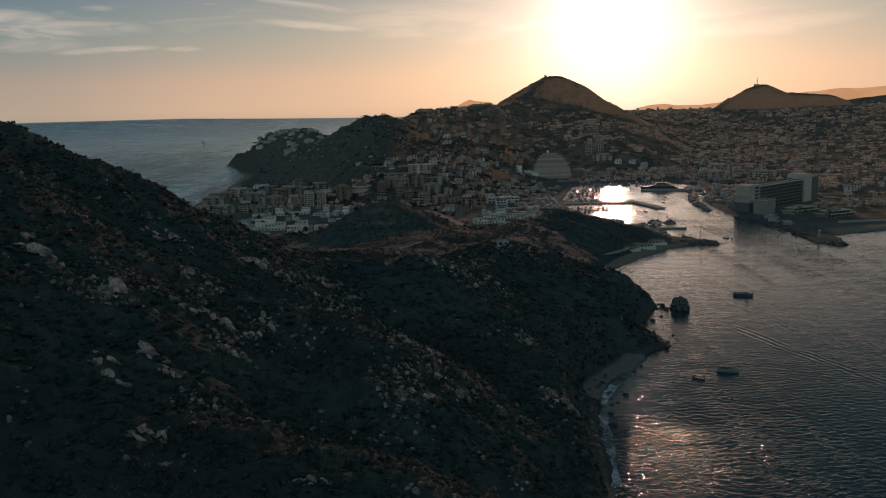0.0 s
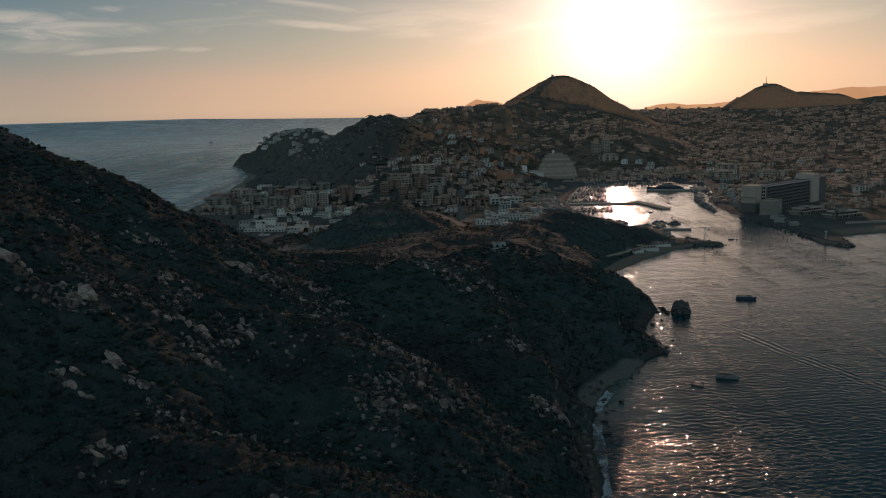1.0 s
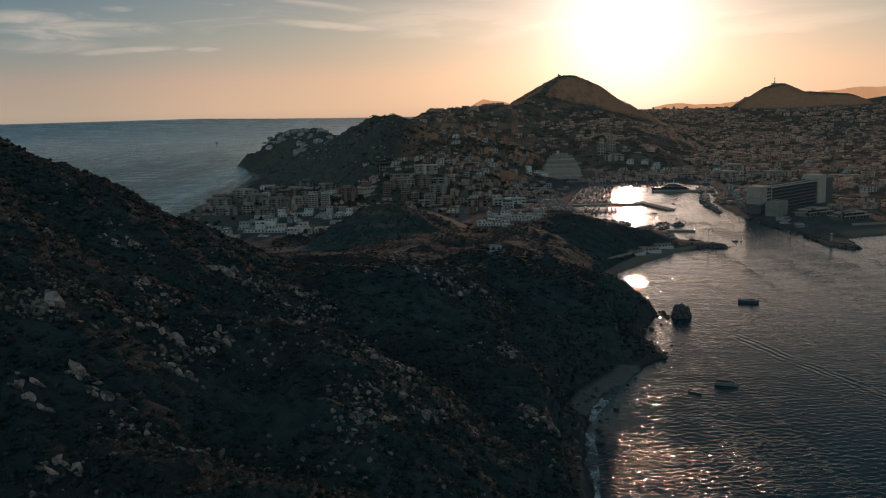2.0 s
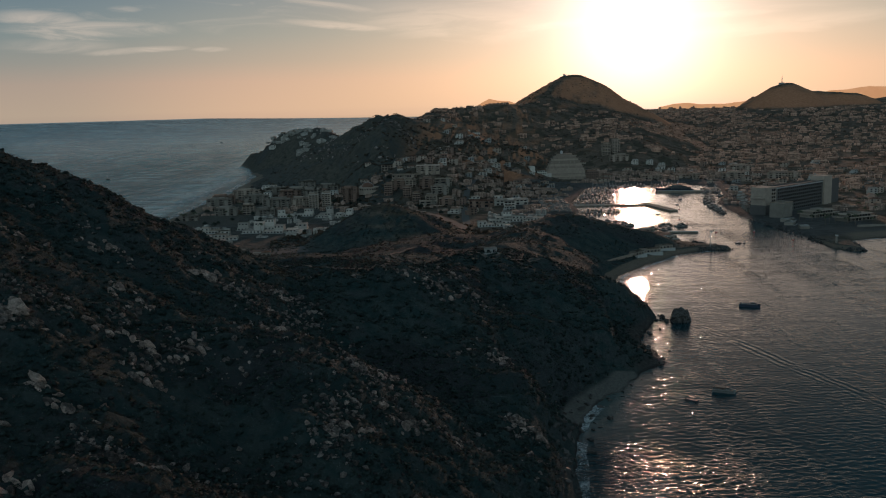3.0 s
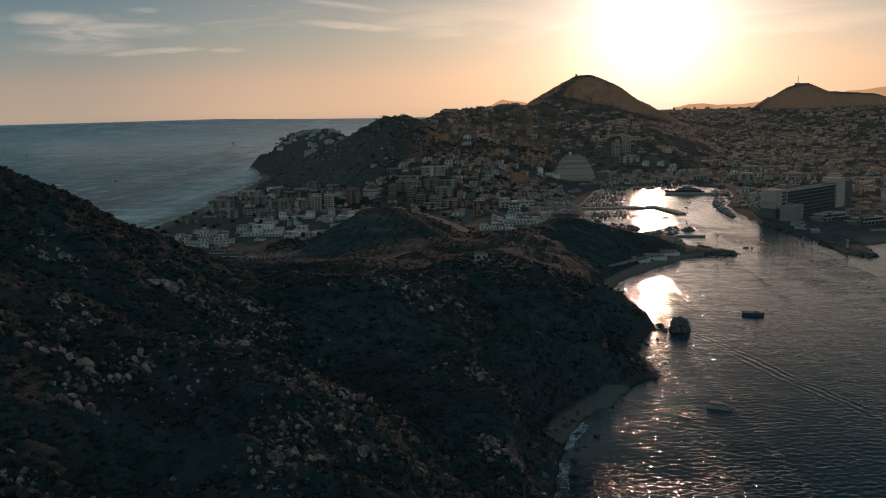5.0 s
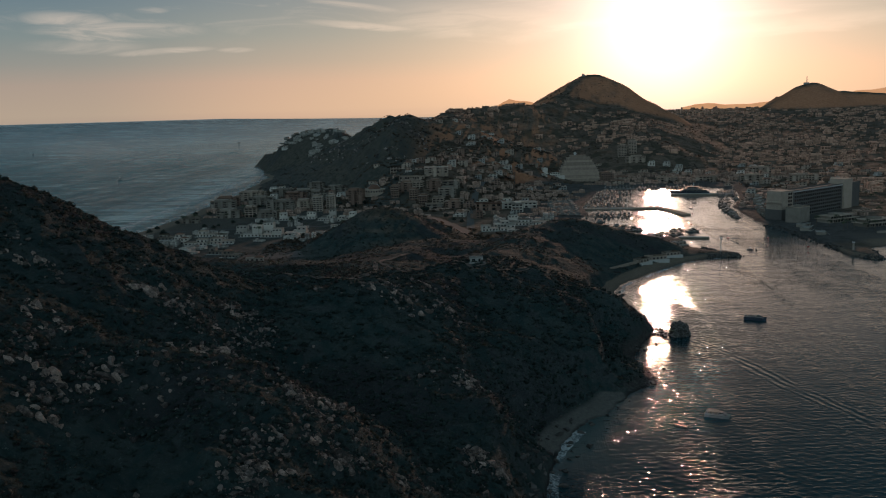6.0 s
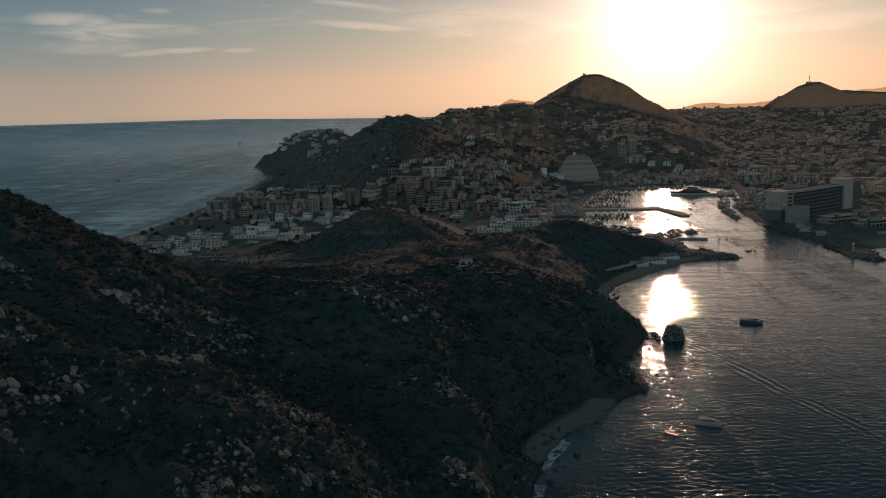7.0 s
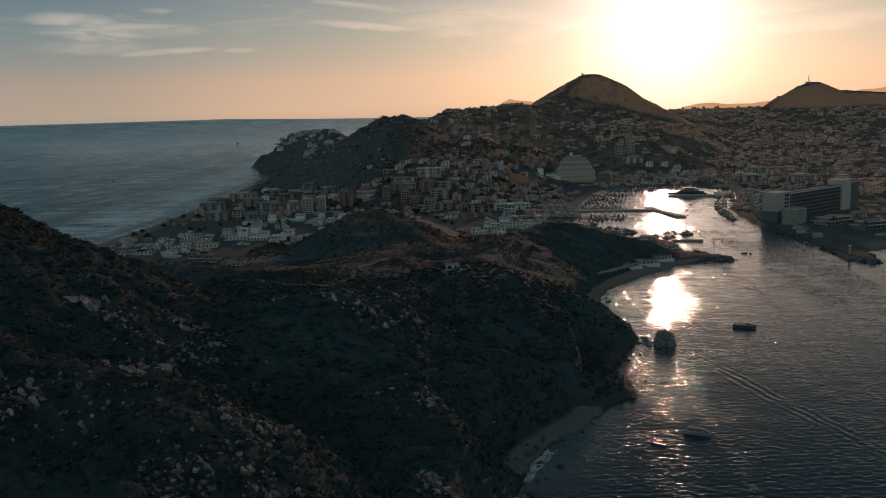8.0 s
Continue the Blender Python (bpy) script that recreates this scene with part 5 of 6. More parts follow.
def clump(seed):
    """A dense bush: three leaning, uneven lobes."""
    r = random.Random(seed)
    bm = bmesh.new()
    for k in range(3):
        c = Vector((r.uniform(-0.25, 0.25), r.uniform(-0.25, 0.25), r.uniform(0.05, 0.3)))
        v = [bm.verts.new(c + Vector(d) * r.uniform(0.2, 0.42)) for d in ((1, 0.2, 0), (0.1, 1, 0), (-1, 0, 0.1), (0, -1, 0.1), (r.uniform(-0.5, 0.5), r.uniform(-0.5, 0.5), 1.1), (0, 0, -0.8))]
        for f in ((0, 1, 4), (1, 2, 4), (2, 3, 4), (3, 0, 4), (1, 0, 5), (2, 1, 5), (3, 2, 5), (0, 3, 5)):
            bm.faces.new([v[i] for i in f])
    return arrays(bm)


CLUMPS = [clump(k) for k in range(7)]
TUFTS = [bush(k + 30, 12) for k in range(4)]


def scrub_rows(n, x0, x1, y0, y1, small, large, seed, protos, cut=-0.2, steep=3.0):
    r = np.random.RandomState(seed)
    x, y = r.uniform(x0, x1, n), r.uniform(y0, y1, n)
    z = height(x, y)
    g = np.hypot(height(x + 2, y) - z, height(x, y + 2) - z) / 2
    k = (inland(x, y) > 5) & (fbm(x, y, 26, 3, 91) + 0.08 * r.randn(n) > cut) & (g < steep) & (z > 3.5) & ((fbm(x, y, 30, 3, 71) < 0.28) | (y > 700))
    x, y, z = x[k], y[k], z[k]
    s = r.uniform(small, large, len(x))
    return np.column_stack([r.randint(0, protos, len(x)), x, y, z - 0.05 * s, s, s * r.uniform(0.8, 1.2, len(x)), s * r.uniform(0.55, 1.0, len(x)), r.uniform(0, 6.28, len(x))])


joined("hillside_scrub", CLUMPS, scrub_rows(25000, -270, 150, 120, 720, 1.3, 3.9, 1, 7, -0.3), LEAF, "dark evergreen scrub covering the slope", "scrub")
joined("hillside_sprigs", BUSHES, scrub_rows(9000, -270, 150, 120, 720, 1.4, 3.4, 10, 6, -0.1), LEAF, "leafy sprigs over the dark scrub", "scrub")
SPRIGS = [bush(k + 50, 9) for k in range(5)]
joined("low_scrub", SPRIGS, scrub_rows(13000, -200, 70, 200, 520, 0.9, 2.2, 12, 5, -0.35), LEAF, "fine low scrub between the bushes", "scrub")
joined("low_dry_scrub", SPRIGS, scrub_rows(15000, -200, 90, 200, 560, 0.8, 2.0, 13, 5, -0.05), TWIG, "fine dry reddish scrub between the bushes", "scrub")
FLECKS = [bush(k + 70, 5) for k in range(6)]
joined("pale_sprigs", FLECKS, scrub_rows(15000, -210, 90, 190, 560, 0.7, 1.7, 14, 6, -0.12), SKYLEAF, "thin sprigs scattered in the scrub, skylight painted into pale leaves", "scrub")
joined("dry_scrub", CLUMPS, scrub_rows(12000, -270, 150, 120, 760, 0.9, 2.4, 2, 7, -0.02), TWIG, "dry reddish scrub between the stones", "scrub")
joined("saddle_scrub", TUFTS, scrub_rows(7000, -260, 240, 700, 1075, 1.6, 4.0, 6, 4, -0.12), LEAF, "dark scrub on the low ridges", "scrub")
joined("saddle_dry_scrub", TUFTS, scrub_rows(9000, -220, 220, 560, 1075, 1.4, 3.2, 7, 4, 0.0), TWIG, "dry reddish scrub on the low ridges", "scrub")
joined("crag_scrub", TUFTS, scrub_rows(7000, -700, 460, 1700, 3400, 3.5, 8.0, 8, 4, -0.05), TWIG, "scrub on the far hills", "scrub")
joined("town_trees", TUFTS, scrub_rows(14000, -440, 1900, 1050, 3600, 4.0, 9.0, 9, 4, -0.12, 0.45), HAZETREE, "round dark garden trees among the houses", "trees")


joined("garden_trees", CLUMPS, np.vstack([scrub_rows(3200, -440, -160, 1000, 1720, 3.5, 9.0, 17, 7, -0.22, 0.4), scrub_rows(4200, -260, 140, 1060, 2000, 3.5, 8.0, 18, 7, -0.15, 0.8), scrub_rows(500, 410, 640, 1060, 1700, 4.0, 9.0, 19, 7, -0.1, 0.4)]), HAZETREE, "dark garden trees between the flats", "trees")


# ---- trees that stand singly ----
def palm(seed):
    r = random.Random(seed)
    ob = empty("palm_tree")
    high = r.uniform(7, 11)
    bm, at = bmesh.new(), Vector((0, 0, -0.5))
    for k in range(6):
        to = Vector((0.10 * k * k * 0.3, 0, high * (k + 1) / 6))
        rod(bm, at, to, 0.26 - 0.02 * k, 0.24 - 0.02 * k, 7)
        at = to
    part("trunk", bm, BARK, ob)
    bm = bmesh.new()
    for k in range(15):
        a, lift = k / 15 * math.tau + r.uniform(-0.2, 0.2), r.uniform(-0.2, 0.8)
        old = None
        for s in range(6):
            f = s / 5
            p = at + Vector((math.cos(a), math.sin(a), 0)) * (3.1 * f) + Vector((0, 0, lift * 2.2 * f - 2.6 * f * f))
            w = Vector((-math.sin(a), math.cos(a), 0)) * (0.55 * math.sin(math.pi * min(1, f + 0.12)) + 0.04)
            row = [bm.verts.new(p - w - Vector((0, 0, 0.2))), bm.verts.new(p), bm.verts.new(p + w - Vector((0, 0, 0.2)))]
            if old:
                bm.faces.new((old[0], old[1], row[1], row[0]))
                bm.faces.new((old[1], old[2], row[2], row[1]))
            old = row
    part("crown", bm, PALM, ob)
    return tagged(ob, "tall palm with drooping fronds and thin trunk", "palm tree", "palms by the beach")


def round_tree(seed):
    r = random.Random(seed)
    ob = empty("tree")
    bm = bmesh.new()
    rod(bm, (0, 0, -0.5), (0, 0, 2.4), 0.28, 0.2)
    for k in range(5):
        a = k * 1.3
        rod(bm, (0, 0, 2.0 + 0.1 * k), (1.5 * math.cos(a), 1.5 * math.sin(a), 3.8 + 0.3 * k), 0.12, 0.05, 6)
    part("trunk", bm, BARK, ob)
    v, f = bush(seed, 150)
    bm = bmesh.new()
    vs = [bm.verts.new((p[0] * 6.0, p[1] * 6.0, 2.0 + p[2] * 6.4)) for p in v]
    for t in f:
        bm.faces.new([vs[i] for i in t])
    part("crown", bm, LEAF, ob)
    return tagged(ob, "round dark-leaved garden tree", "tree", "garden trees")


rng = random.Random(31)
PALMS, TREES = [palm(k) for k in range(3)], [round_tree(k + 60) for k in range(3)]
spots = [(rng.uniform(-440, -290), rng.uniform(1130, 1700)) for _ in range(60)] + [(rng.uniform(-300, 20), rng.uniform(1080, 1560)) for _ in range(60)] + [(rng.uniform(400, 520), rng.uniform(1060, 1130)) for _ in range(20)] + [(rng.uniform(415, 620), rng.uniform(1130, 1480)) for _ in range(36)]
n_palm = n_tree = 0
for k, (x, y) in enumerate(spots):
    if not free(x, y, 1.5) or float(inland(np.array(x), np.array(y))) < 20:
        continue
    pool, done = (PALMS, n_palm) if (k % 3 == 0 or x > 390) else (TREES, n_tree)
    m = place(x, y, rng.uniform(0, 360))
    if done < len(pool):
        pool[done].matrix_world = m
    else:
        c = copy_thing(pool[k % len(pool)], m)
        c.scale = [rng.uniform(0.8, 1.3)] * 3
    if pool is PALMS:
        n_palm += 1
    else:
        n_tree += 1


# ---- parked cars ----
def car(paint):
    ob = empty("parked_car")
    bm = boxes((-2.2, -0.88, 0.35, 2.2, 0.88, 0.95))
    box(bm, -1.5, -0.82, 0.95, 1.1, 0.82, 1.48, 0, 0.22)
    bmesh.ops.bevel(bm, geom=bm.edges[:], offset=0.08, segments=1, affect="EDGES")
    part("body", bm, paint, ob)
    part("windscreen", boxes((0.93, -0.66, 1.0, 1.12, 0.66, 1.38)), GLASS, ob)
    part("side_glass", boxes((-1.2, -0.80, 1.02, 0.8, -0.70, 1.36), (-1.2, 0.70, 1.02, 0.8, 0.80, 1.36)), GLASS, ob)
    bm = bmesh.new()
    bmesh.ops.create_cone(bm, cap_ends=True, segments=12, radius1=0.34, radius2=0.34, depth=0.24, matrix=pose(0, 0, 0, 90, 0, 0))
    tyre = bake("wheel", bm, RUBBER)
    for x, y in ((-1.4, -0.8), (1.4, -0.8), (-1.4, 0.8), (1.4, 0.8)):
        child("wheel", tyre, ob, pose(x, y, 0.34))
    return ob


rng = random.Random(8)
CAR_KINDS = [tagged(car(p), f"{n} car parked on the dusty lot", "car", "parked cars") for p, n in zip(CARS, ("white", "grey", "red", "black"))]
done = 0
for row, (x, y) in enumerate(((-60, 1112), (-60, 1098), (-60, 1086), (-166, 1300), (-163, 1360))):
    for k in range(18 if row < 3 else 10):
        if rng.random() < 0.45:
            continue
        px, py, turn = (x + 3.4 * k, y, 90) if row < 3 else (x + 6, y + 4.2 * k - 20, 0)
        m = place(px, py, turn + rng.uniform(-4, 4), 0.42)
        if done < 4:
            CAR_KINDS[done].matrix_world = m
        else:
            copy_thing(rng.choice(CAR_KINDS), m)
        done += 1


# ---- boats ----
def hull(length, beam, high, bow=0.35, draft=0.4):
    """A hull with flared bow, chine and flat stern; bow towards +x, waterline at z = 0."""
    bm = bmesh.new()
    rings = []
    for k in range(11):
        f = k / 10
        x = (f - 0.5) * length
        full = 1 - max(0.0, (f - 1 + bow) / bow) ** 2.0
        b = beam / 2 * max(0.03, full) * (0.9 + 0.1 * min(1, f * 4))
        sheer = high * (1 + 0.35 * f * f)
        rings.append([bm.verts.new(p) for p in ((x, 0, -draft * (1 - 0.8 * f ** 4)), (x, b * 0.78, -0.1 + 0.3 * f ** 3), (x + 0.04 * length * f ** 3, b, sheer), (x + 0.04 * length * f ** 3, b * 0.9, sheer),
                                                (x, 0, sheer - 0.1), (x + 0.04 * length * f ** 3, -b * 0.9, sheer), (x + 0.04 * length * f ** 3, -b, sheer), (x, -b * 0.78, -0.1 + 0.3 * f ** 3))])
    for a, b in zip(rings, rings[1:]):
        for k in range(8):
            bm.faces.new((a[k], b[k], b[(k + 1) % 8], a[(k + 1) % 8]))
    bm.faces.new(rings[0])
    bm.faces.new(rings[-1][::-1])
    bmesh.ops.recalc_face_normals(bm, faces=bm.faces[:])
    return bm


def motor_yacht(paint=GELCOAT, label="white motor yacht moored at the docks"):
    ob = empty("motor_yacht")
    part("hull", hull(14, 4.2, 1.5), paint, ob)
    part("cabin", boxes((-3.2, -1.5, 1.45, 3.4, 1.5, 3.1, 0, 0.28)), GELCOAT, ob)
    part("window_band", boxes((-2.8, -1.44, 2.1, 3.36, 1.44, 2.72, 0, 0.08)), GLASS, ob)
    part("flybridge", boxes((-2.6, -1.25, 3.1, 1.6, 1.25, 3.9, 0, 0.1), (-2.2, -1.3, 5.3, 1.2, 1.3, 5.42), (-1.9, -0.1, 3.7, -1.7, 0.1, 5.3), (0.7, -0.1, 3.7, 0.9, 0.1, 5.3)), GELCOAT, ob)
    part("aerial", rod(bmesh.new(), (-0.5, 0, 3.8), (-1.2, 0, 9.0), 0.09, 0.03, 6), STEEL, ob)
    return tagged(ob, label, "boat", "moored boats")


def sailing_yacht():
    ob = empty("sailing_yacht")
    part("hull", hull(12, 3.6, 1.2, 0.5), GELCOAT, ob)
    part("cabin", boxes((-2.0, -1.2, 1.15, 2.8, 1.2, 1.9, 0, 0.2)), GELCOAT, ob)
    part("mast", rod(bmesh.new(), (1.0, 0, 1.0), (1.0, 0, 17.5), 0.11, 0.06), STEEL, ob)
    bm = rod(bmesh.new(), (1.0, 0, 2.6), (-4.2, 0, 2.7), 0.08, 0.06)
    for p in ((5.9, 0, 1.6), (-5.8, 0, 1.2), (0.6, 1.7, 1.2), (0.6, -1.7, 1.2)):
        rod(bm, (1.0, 0, 17.3), p, 0.02, 0.02, 4)
    part("rigging", bm, STEEL, ob)
    part("sail_cover", boxes((-4.0, -0.18, 2.72, 0.9, 0.18, 3.05)), NAVY, ob)
    return tagged(ob, "white sailing yacht with bare mast", "boat", "moored boats")


def skiff():
    ob = empty("skiff")
    part("hull", hull(6.5, 2.0, 0.75, 0.5, 0.2), NAVY, ob)
    part("thwart", boxes((-1.8, -0.85, 0.5, -1.3, 0.85, 0.62), (0.2, -0.85, 0.5, 0.7, 0.85, 0.62)), DECK, ob)
    part("outboard", boxes((-3.6, -0.2, 0.0, -3.2, 0.2, 1.2)), NAVY, ob)
    part("canopy", boxes((-1.6, -0.9, 2.0, 1.0, 0.9, 2.08), (-1.5, -0.85, 0.6, -1.44, -0.8, 2.0), (0.9, -0.85, 0.6, 0.96, -0.8, 2.0), (-1.5, 0.8, 0.6, -1.44, 0.85, 2.0), (0.9, 0.8, 0.6, 0.96, 0.85, 2.0)), NAVY, ob)
    return tagged(ob, "small dark open skiff with canopy on the bay", "boat", "small craft")


def tour_boat(dark):
    """A two-hulled excursion boat: a low deck, a small wheelhouse and an awning on posts."""
    ob = empty("tour_boat")
    paint = NAVY if dark else GELCOAT
    for y in (-2.0, 2.0):
        bm = hull(14.5, 1.7, 1.4, 0.45)
        bmesh.ops.translate(bm, vec=(0, y, 0), verts=bm.verts[:])
        part("hull", bm, paint, ob)
    part("deck", boxes((-7.0, -2.9, 1.3, 5.6, 2.9, 1.6)), paint, ob)
    part("coaming", boxes((-6.9, -2.88, 1.6, 5.0, -2.7, 2.2), (-6.9, 2.7, 1.6, 5.0, 2.88, 2.2), (-7.0, -2.7, 1.6, -6.85, 2.7, 2.2)), paint, ob)
    part("wheelhouse", boxes((1.2, -1.3, 1.6, 3.6, 1.3, 3.5, 0, 0.2)), CONCRETE if dark else GELCOAT, ob)
    part("window_band", boxes((1.3, -1.26, 2.5, 3.56, 1.26, 3.1, 0, 0.06)), GLASS, ob)
    if not dark:
        part("awning", boxes((-5.6, -2.4, 3.55, 1.0, 2.4, 3.68)), FLATS, ob, "grey awning over the deck")
    post = bake("post", rod(bmesh.new(), (0, 0, 1.6), (0, 0, 3.6 if not dark else 2.9), 0.06, 0.05, 5), STEEL)
    for x in (-5.4, -2.4, 0.6):
        for y in (-2.3, 2.3):
            child("post", post, ob, pose(x, y, 0))
    for y in (-2.7, 2.7):
        part("railing", rod(rod(bmesh.new(), (-6.8, y, 2.7), (4.6, y, 2.7), 0.05, 0.05, 5), (-6.8, y, 1.8), (-6.8, y, 2.7), 0.05, 0.05, 5), STEEL, ob)
    for x in (-5.0, -3.4, -1.8, -0.2):
        part("bench", boxes((x, -2.2, 1.6, x + 0.5, 2.2, 2.05), (x, -2.2, 2.05, x + 0.1, 2.2, 2.6)), STEEL if dark else DECK, ob)
    return tagged(ob, "white excursion catamaran on the bay" if not dark else "dark open excursion boat with rails on the bay", "boat", "excursion boats")


def afloat(ob, x, y, turn, z=0.0):
    ob.matrix_world = pose(x, y, z, 0, 0, turn)
    return ob


afloat(tour_boat(False), 146, 487, -22).scale = (0.8, 0.8, 0.8)
afloat(tour_boat(True), 217, 681, -20)
SKIFF = afloat(skiff(), 126, 474, 150)
copy_thing(SKIFF, pose(294, 978, 0, 0, 0, 10))
copy_thing(SKIFF, pose(300, 978.5, 0, 0, 0, 80))
copy_thing(SKIFF, pose(260, 1240, 0, 0, 0, 140))
copy_thing(SKIFF, pose(330, 1420, 0, 0, 0, 20))
copy_thing(SKIFF, pose(310, 1350, 0, 0, 0, 120))
YACHT, SAIL = motor_yacht(), sailing_yacht()
afloat(SAIL, -914, 2175, 60)
far_boat = copy_thing(YACHT, pose(-1097, 3760, 35.4, 0, 0, 10))
far_boat.scale = (1.3, 1.3, 0.6)
copy_thing(SKIFF, pose(-1101, 2734, 2.3, 0, 0, 30))
copy_thing(SKIFF, pose(-1750, 3280, 26.8, 0, 0, 200))


# ---- docks with their boats ----
def dock(x0, y0, x1, y1, width, high=1.0, solid=False):
    ob = empty("stone_pier" if solid else "floating_dock", pose(x0, y0, 0, 0, 0, math.degrees(math.atan2(y1 - y0, x1 - x0))))
    n = math.hypot(x1 - x0, y1 - y0)
    if solid:
        part("wall", boxes((0, -width / 2, -6, n, width / 2, high)), DECK, ob)
        part("coping", boxes((-0.3, -width / 2 - 0.3, high, n + 0.3, -width / 2 + 0.8, high + 0.4), (-0.3, width / 2 - 0.8, high, n + 0.3, width / 2 + 0.3, high + 0.4)), CONCRETE, ob)
        pole = bake("lamp_post", rod(bmesh.new(), (0, 0, high), (0, 0, high + 5), 0.09, 0.05, 6), STEEL)
        for k in range(int(n / 16)):
            child("lamp_post", pole, ob, pose(8 + 16 * k, 0, 0))
    else:
        plank = bake("deck_section", boxes((0, -width / 2, 0.25, 9.8, width / 2, 0.65), (0.4, -width / 2 - 0.15, 0.1, 9.4, -width / 2, 0.5), (0.4, width / 2, 0.1, 9.4, width / 2 + 0.15, 0.5)), DECK)
        pile = bake("pile", rod(bmesh.new(), (0, 0, -6), (0, 0, 2.4), 0.2, 0.2, 8), BARK)
        for k in range(int(n / 10)):
            child("deck_section", plank, ob, pose(10 * k, 0, 0))
            child("pile", pile, ob, pose(10 * k + 5, width / 2 + 0.45, 0))
    return tagged(ob, "grey stone pier with coping and lamp posts" if solid else "narrow planked floating dock on piles", "pier")


rng = random.Random(13)
moored = [False]


def berth(x0, y0, x1, y1, off, gap=6.0, sails=0.06, fill=0.62):
    """Boats side by side, sterns to the dock line, on both sides."""
    n, a = math.hypot(x1 - x0, y1 - y0), math.atan2(y1 - y0, x1 - x0)
    for k in range(int(n / gap)):
        for s in (-1, 1):
            if rng.random() > fill:
                continue
            x = x0 + math.cos(a) * gap * (k + 0.5) - s * math.sin(a) * off
            y = y0 + math.sin(a) * gap * (k + 0.5) + s * math.cos(a) * off
            if float(inland(np.array(x), np.array(y))) > -4:
                continue
            m = pose(x, y, 0, 0, 0, math.degrees(a) + 90 * s + rng.uniform(-3, 3))
            if not moored[0]:
                YACHT.matrix_world = m
                moored[0] = True
                continue
            size = rng.uniform(0.6, 1.25)
            c = copy_thing(SAIL if rng.random() < sails else YACHT, m)
            c.scale = (size, size, size)


dock(138, 1360, 262, 1352, 14, 1.8, True)
dock(262, 1380, 288, 1268, 12, 1.8, True)
dock(238, 1066, 271, 1060, 5, 1.4, True)
for x0, y0, x1, y1 in ((150, 1215, 200, 1120), (140, 1276, 215, 1262), (170, 1300, 222, 1292), (160, 1392, 226, 1388), (162, 1426, 222, 1418), (170, 1470, 240, 1466), (184, 1520, 236, 1518), (198, 1580, 262, 1578), (228, 1092, 262, 1128), (230, 1650, 320, 1668), (330, 1668, 400, 1655)):
    dock(x0, y0, x1, y1, 2.6)
    berth(x0, y0, x1, y1, 9.5)
for x0, y0, x1, y1 in ((362, 1230, 372, 1330), (372, 1345, 404, 1470), (408, 1500, 425, 1580)):
    berth(x0 - 8, y0, x1 - 8, y1, 8, 7, 0.2, 0.85)


def great_yacht():
    ob = empty("great_yacht")
    part("hull", hull(62, 10.5, 4.2, 0.3, 1.0), NAVY, ob, "dark blue hull")
    for k, (x0, x1, w, z) in enumerate(((-27, 16, 4.6, 4.1), (-20, 11, 4.0, 6.9), (-12, 5, 3.3, 9.5))):
        d = part("deckhouse", boxes((x0, -w, z, x1, w, z + 2.3, 0, 0.4), (x0 - 3, -w - 0.5, z + 2.3, x1 + 1, w + 0.5, z + 2.6)), GELCOAT, ob, "white deckhouse")
        part("window_band", boxes((x0 + 2, -w - 0.02, z + 0.8, x1 - 2, -w + 0.25, z + 1.7), (x0 + 2, w - 0.25, z + 0.8, x1 - 2, w + 0.02, z + 1.7)), GLASS, d)
    part("mast", rod(rod(bmesh.new(), (-4, 0, 12), (-6, 0, 19), 0.9, 0.2), (-7, -3, 15), (-7, 3, 15), 0.2, 0.2), STEEL, ob)
    return tagged(ob, "large dark-hulled yacht with white decks", "yacht", "large yachts")


# boats laid up ashore behind the slab hotel
yard = np.random.RandomState(61)
n_yard = 90
small_hull = hull(9, 3.0, 1.6)
box(small_hull, -2.4, -1.1, 1.5, 2.0, 1.1, 3.0, 0, 0.25)
yx, yy = 640 + 24 * (np.arange(n_yard) % 6) + 0.9 * (np.arange(n_yard) // 6) + yard.uniform(-5, 5, n_yard), 1480 + 9.5 * (np.arange(n_yard) // 6) + yard.uniform(-1.5, 1.5, n_yard)
size = yard.uniform(0.7, 1.3, n_yard)
small_hull = arrays(small_hull)
joined("boats_ashore", [small_hull], np.column_stack([np.zeros(n_yard), yx, yy, height(yx, yy) + 0.6, size, size, size, yard.uniform(-0.3, 0.3, n_yard) + 1.5]), GELCOAT, "rows of small white boats laid up ashore", "boats")

# and beside the basin
n_yard = 60
yx = 112 + 10.5 * (np.arange(n_yard) % 4) + yard.uniform(-2, 2, n_yard)
yy = 1268 + 12.0 * (np.arange(n_yard) // 4) + yard.uniform(-2, 2, n_yard)
size = yard.uniform(0.7, 1.3, n_yard)
joined("boats_ashore", [small_hull], np.column_stack([np.zeros(n_yard), yx, yy, height(yx, yy) + 0.6, size, size, size, yard.uniform(-0.3, 0.3, n_yard)]), GELCOAT, "small boats laid up on the yard beside the basin", "boats")

afloat(great_yacht(), 352, 1560, 172)
dock(318, 1542, 412, 1524, 9, 2.6, True)


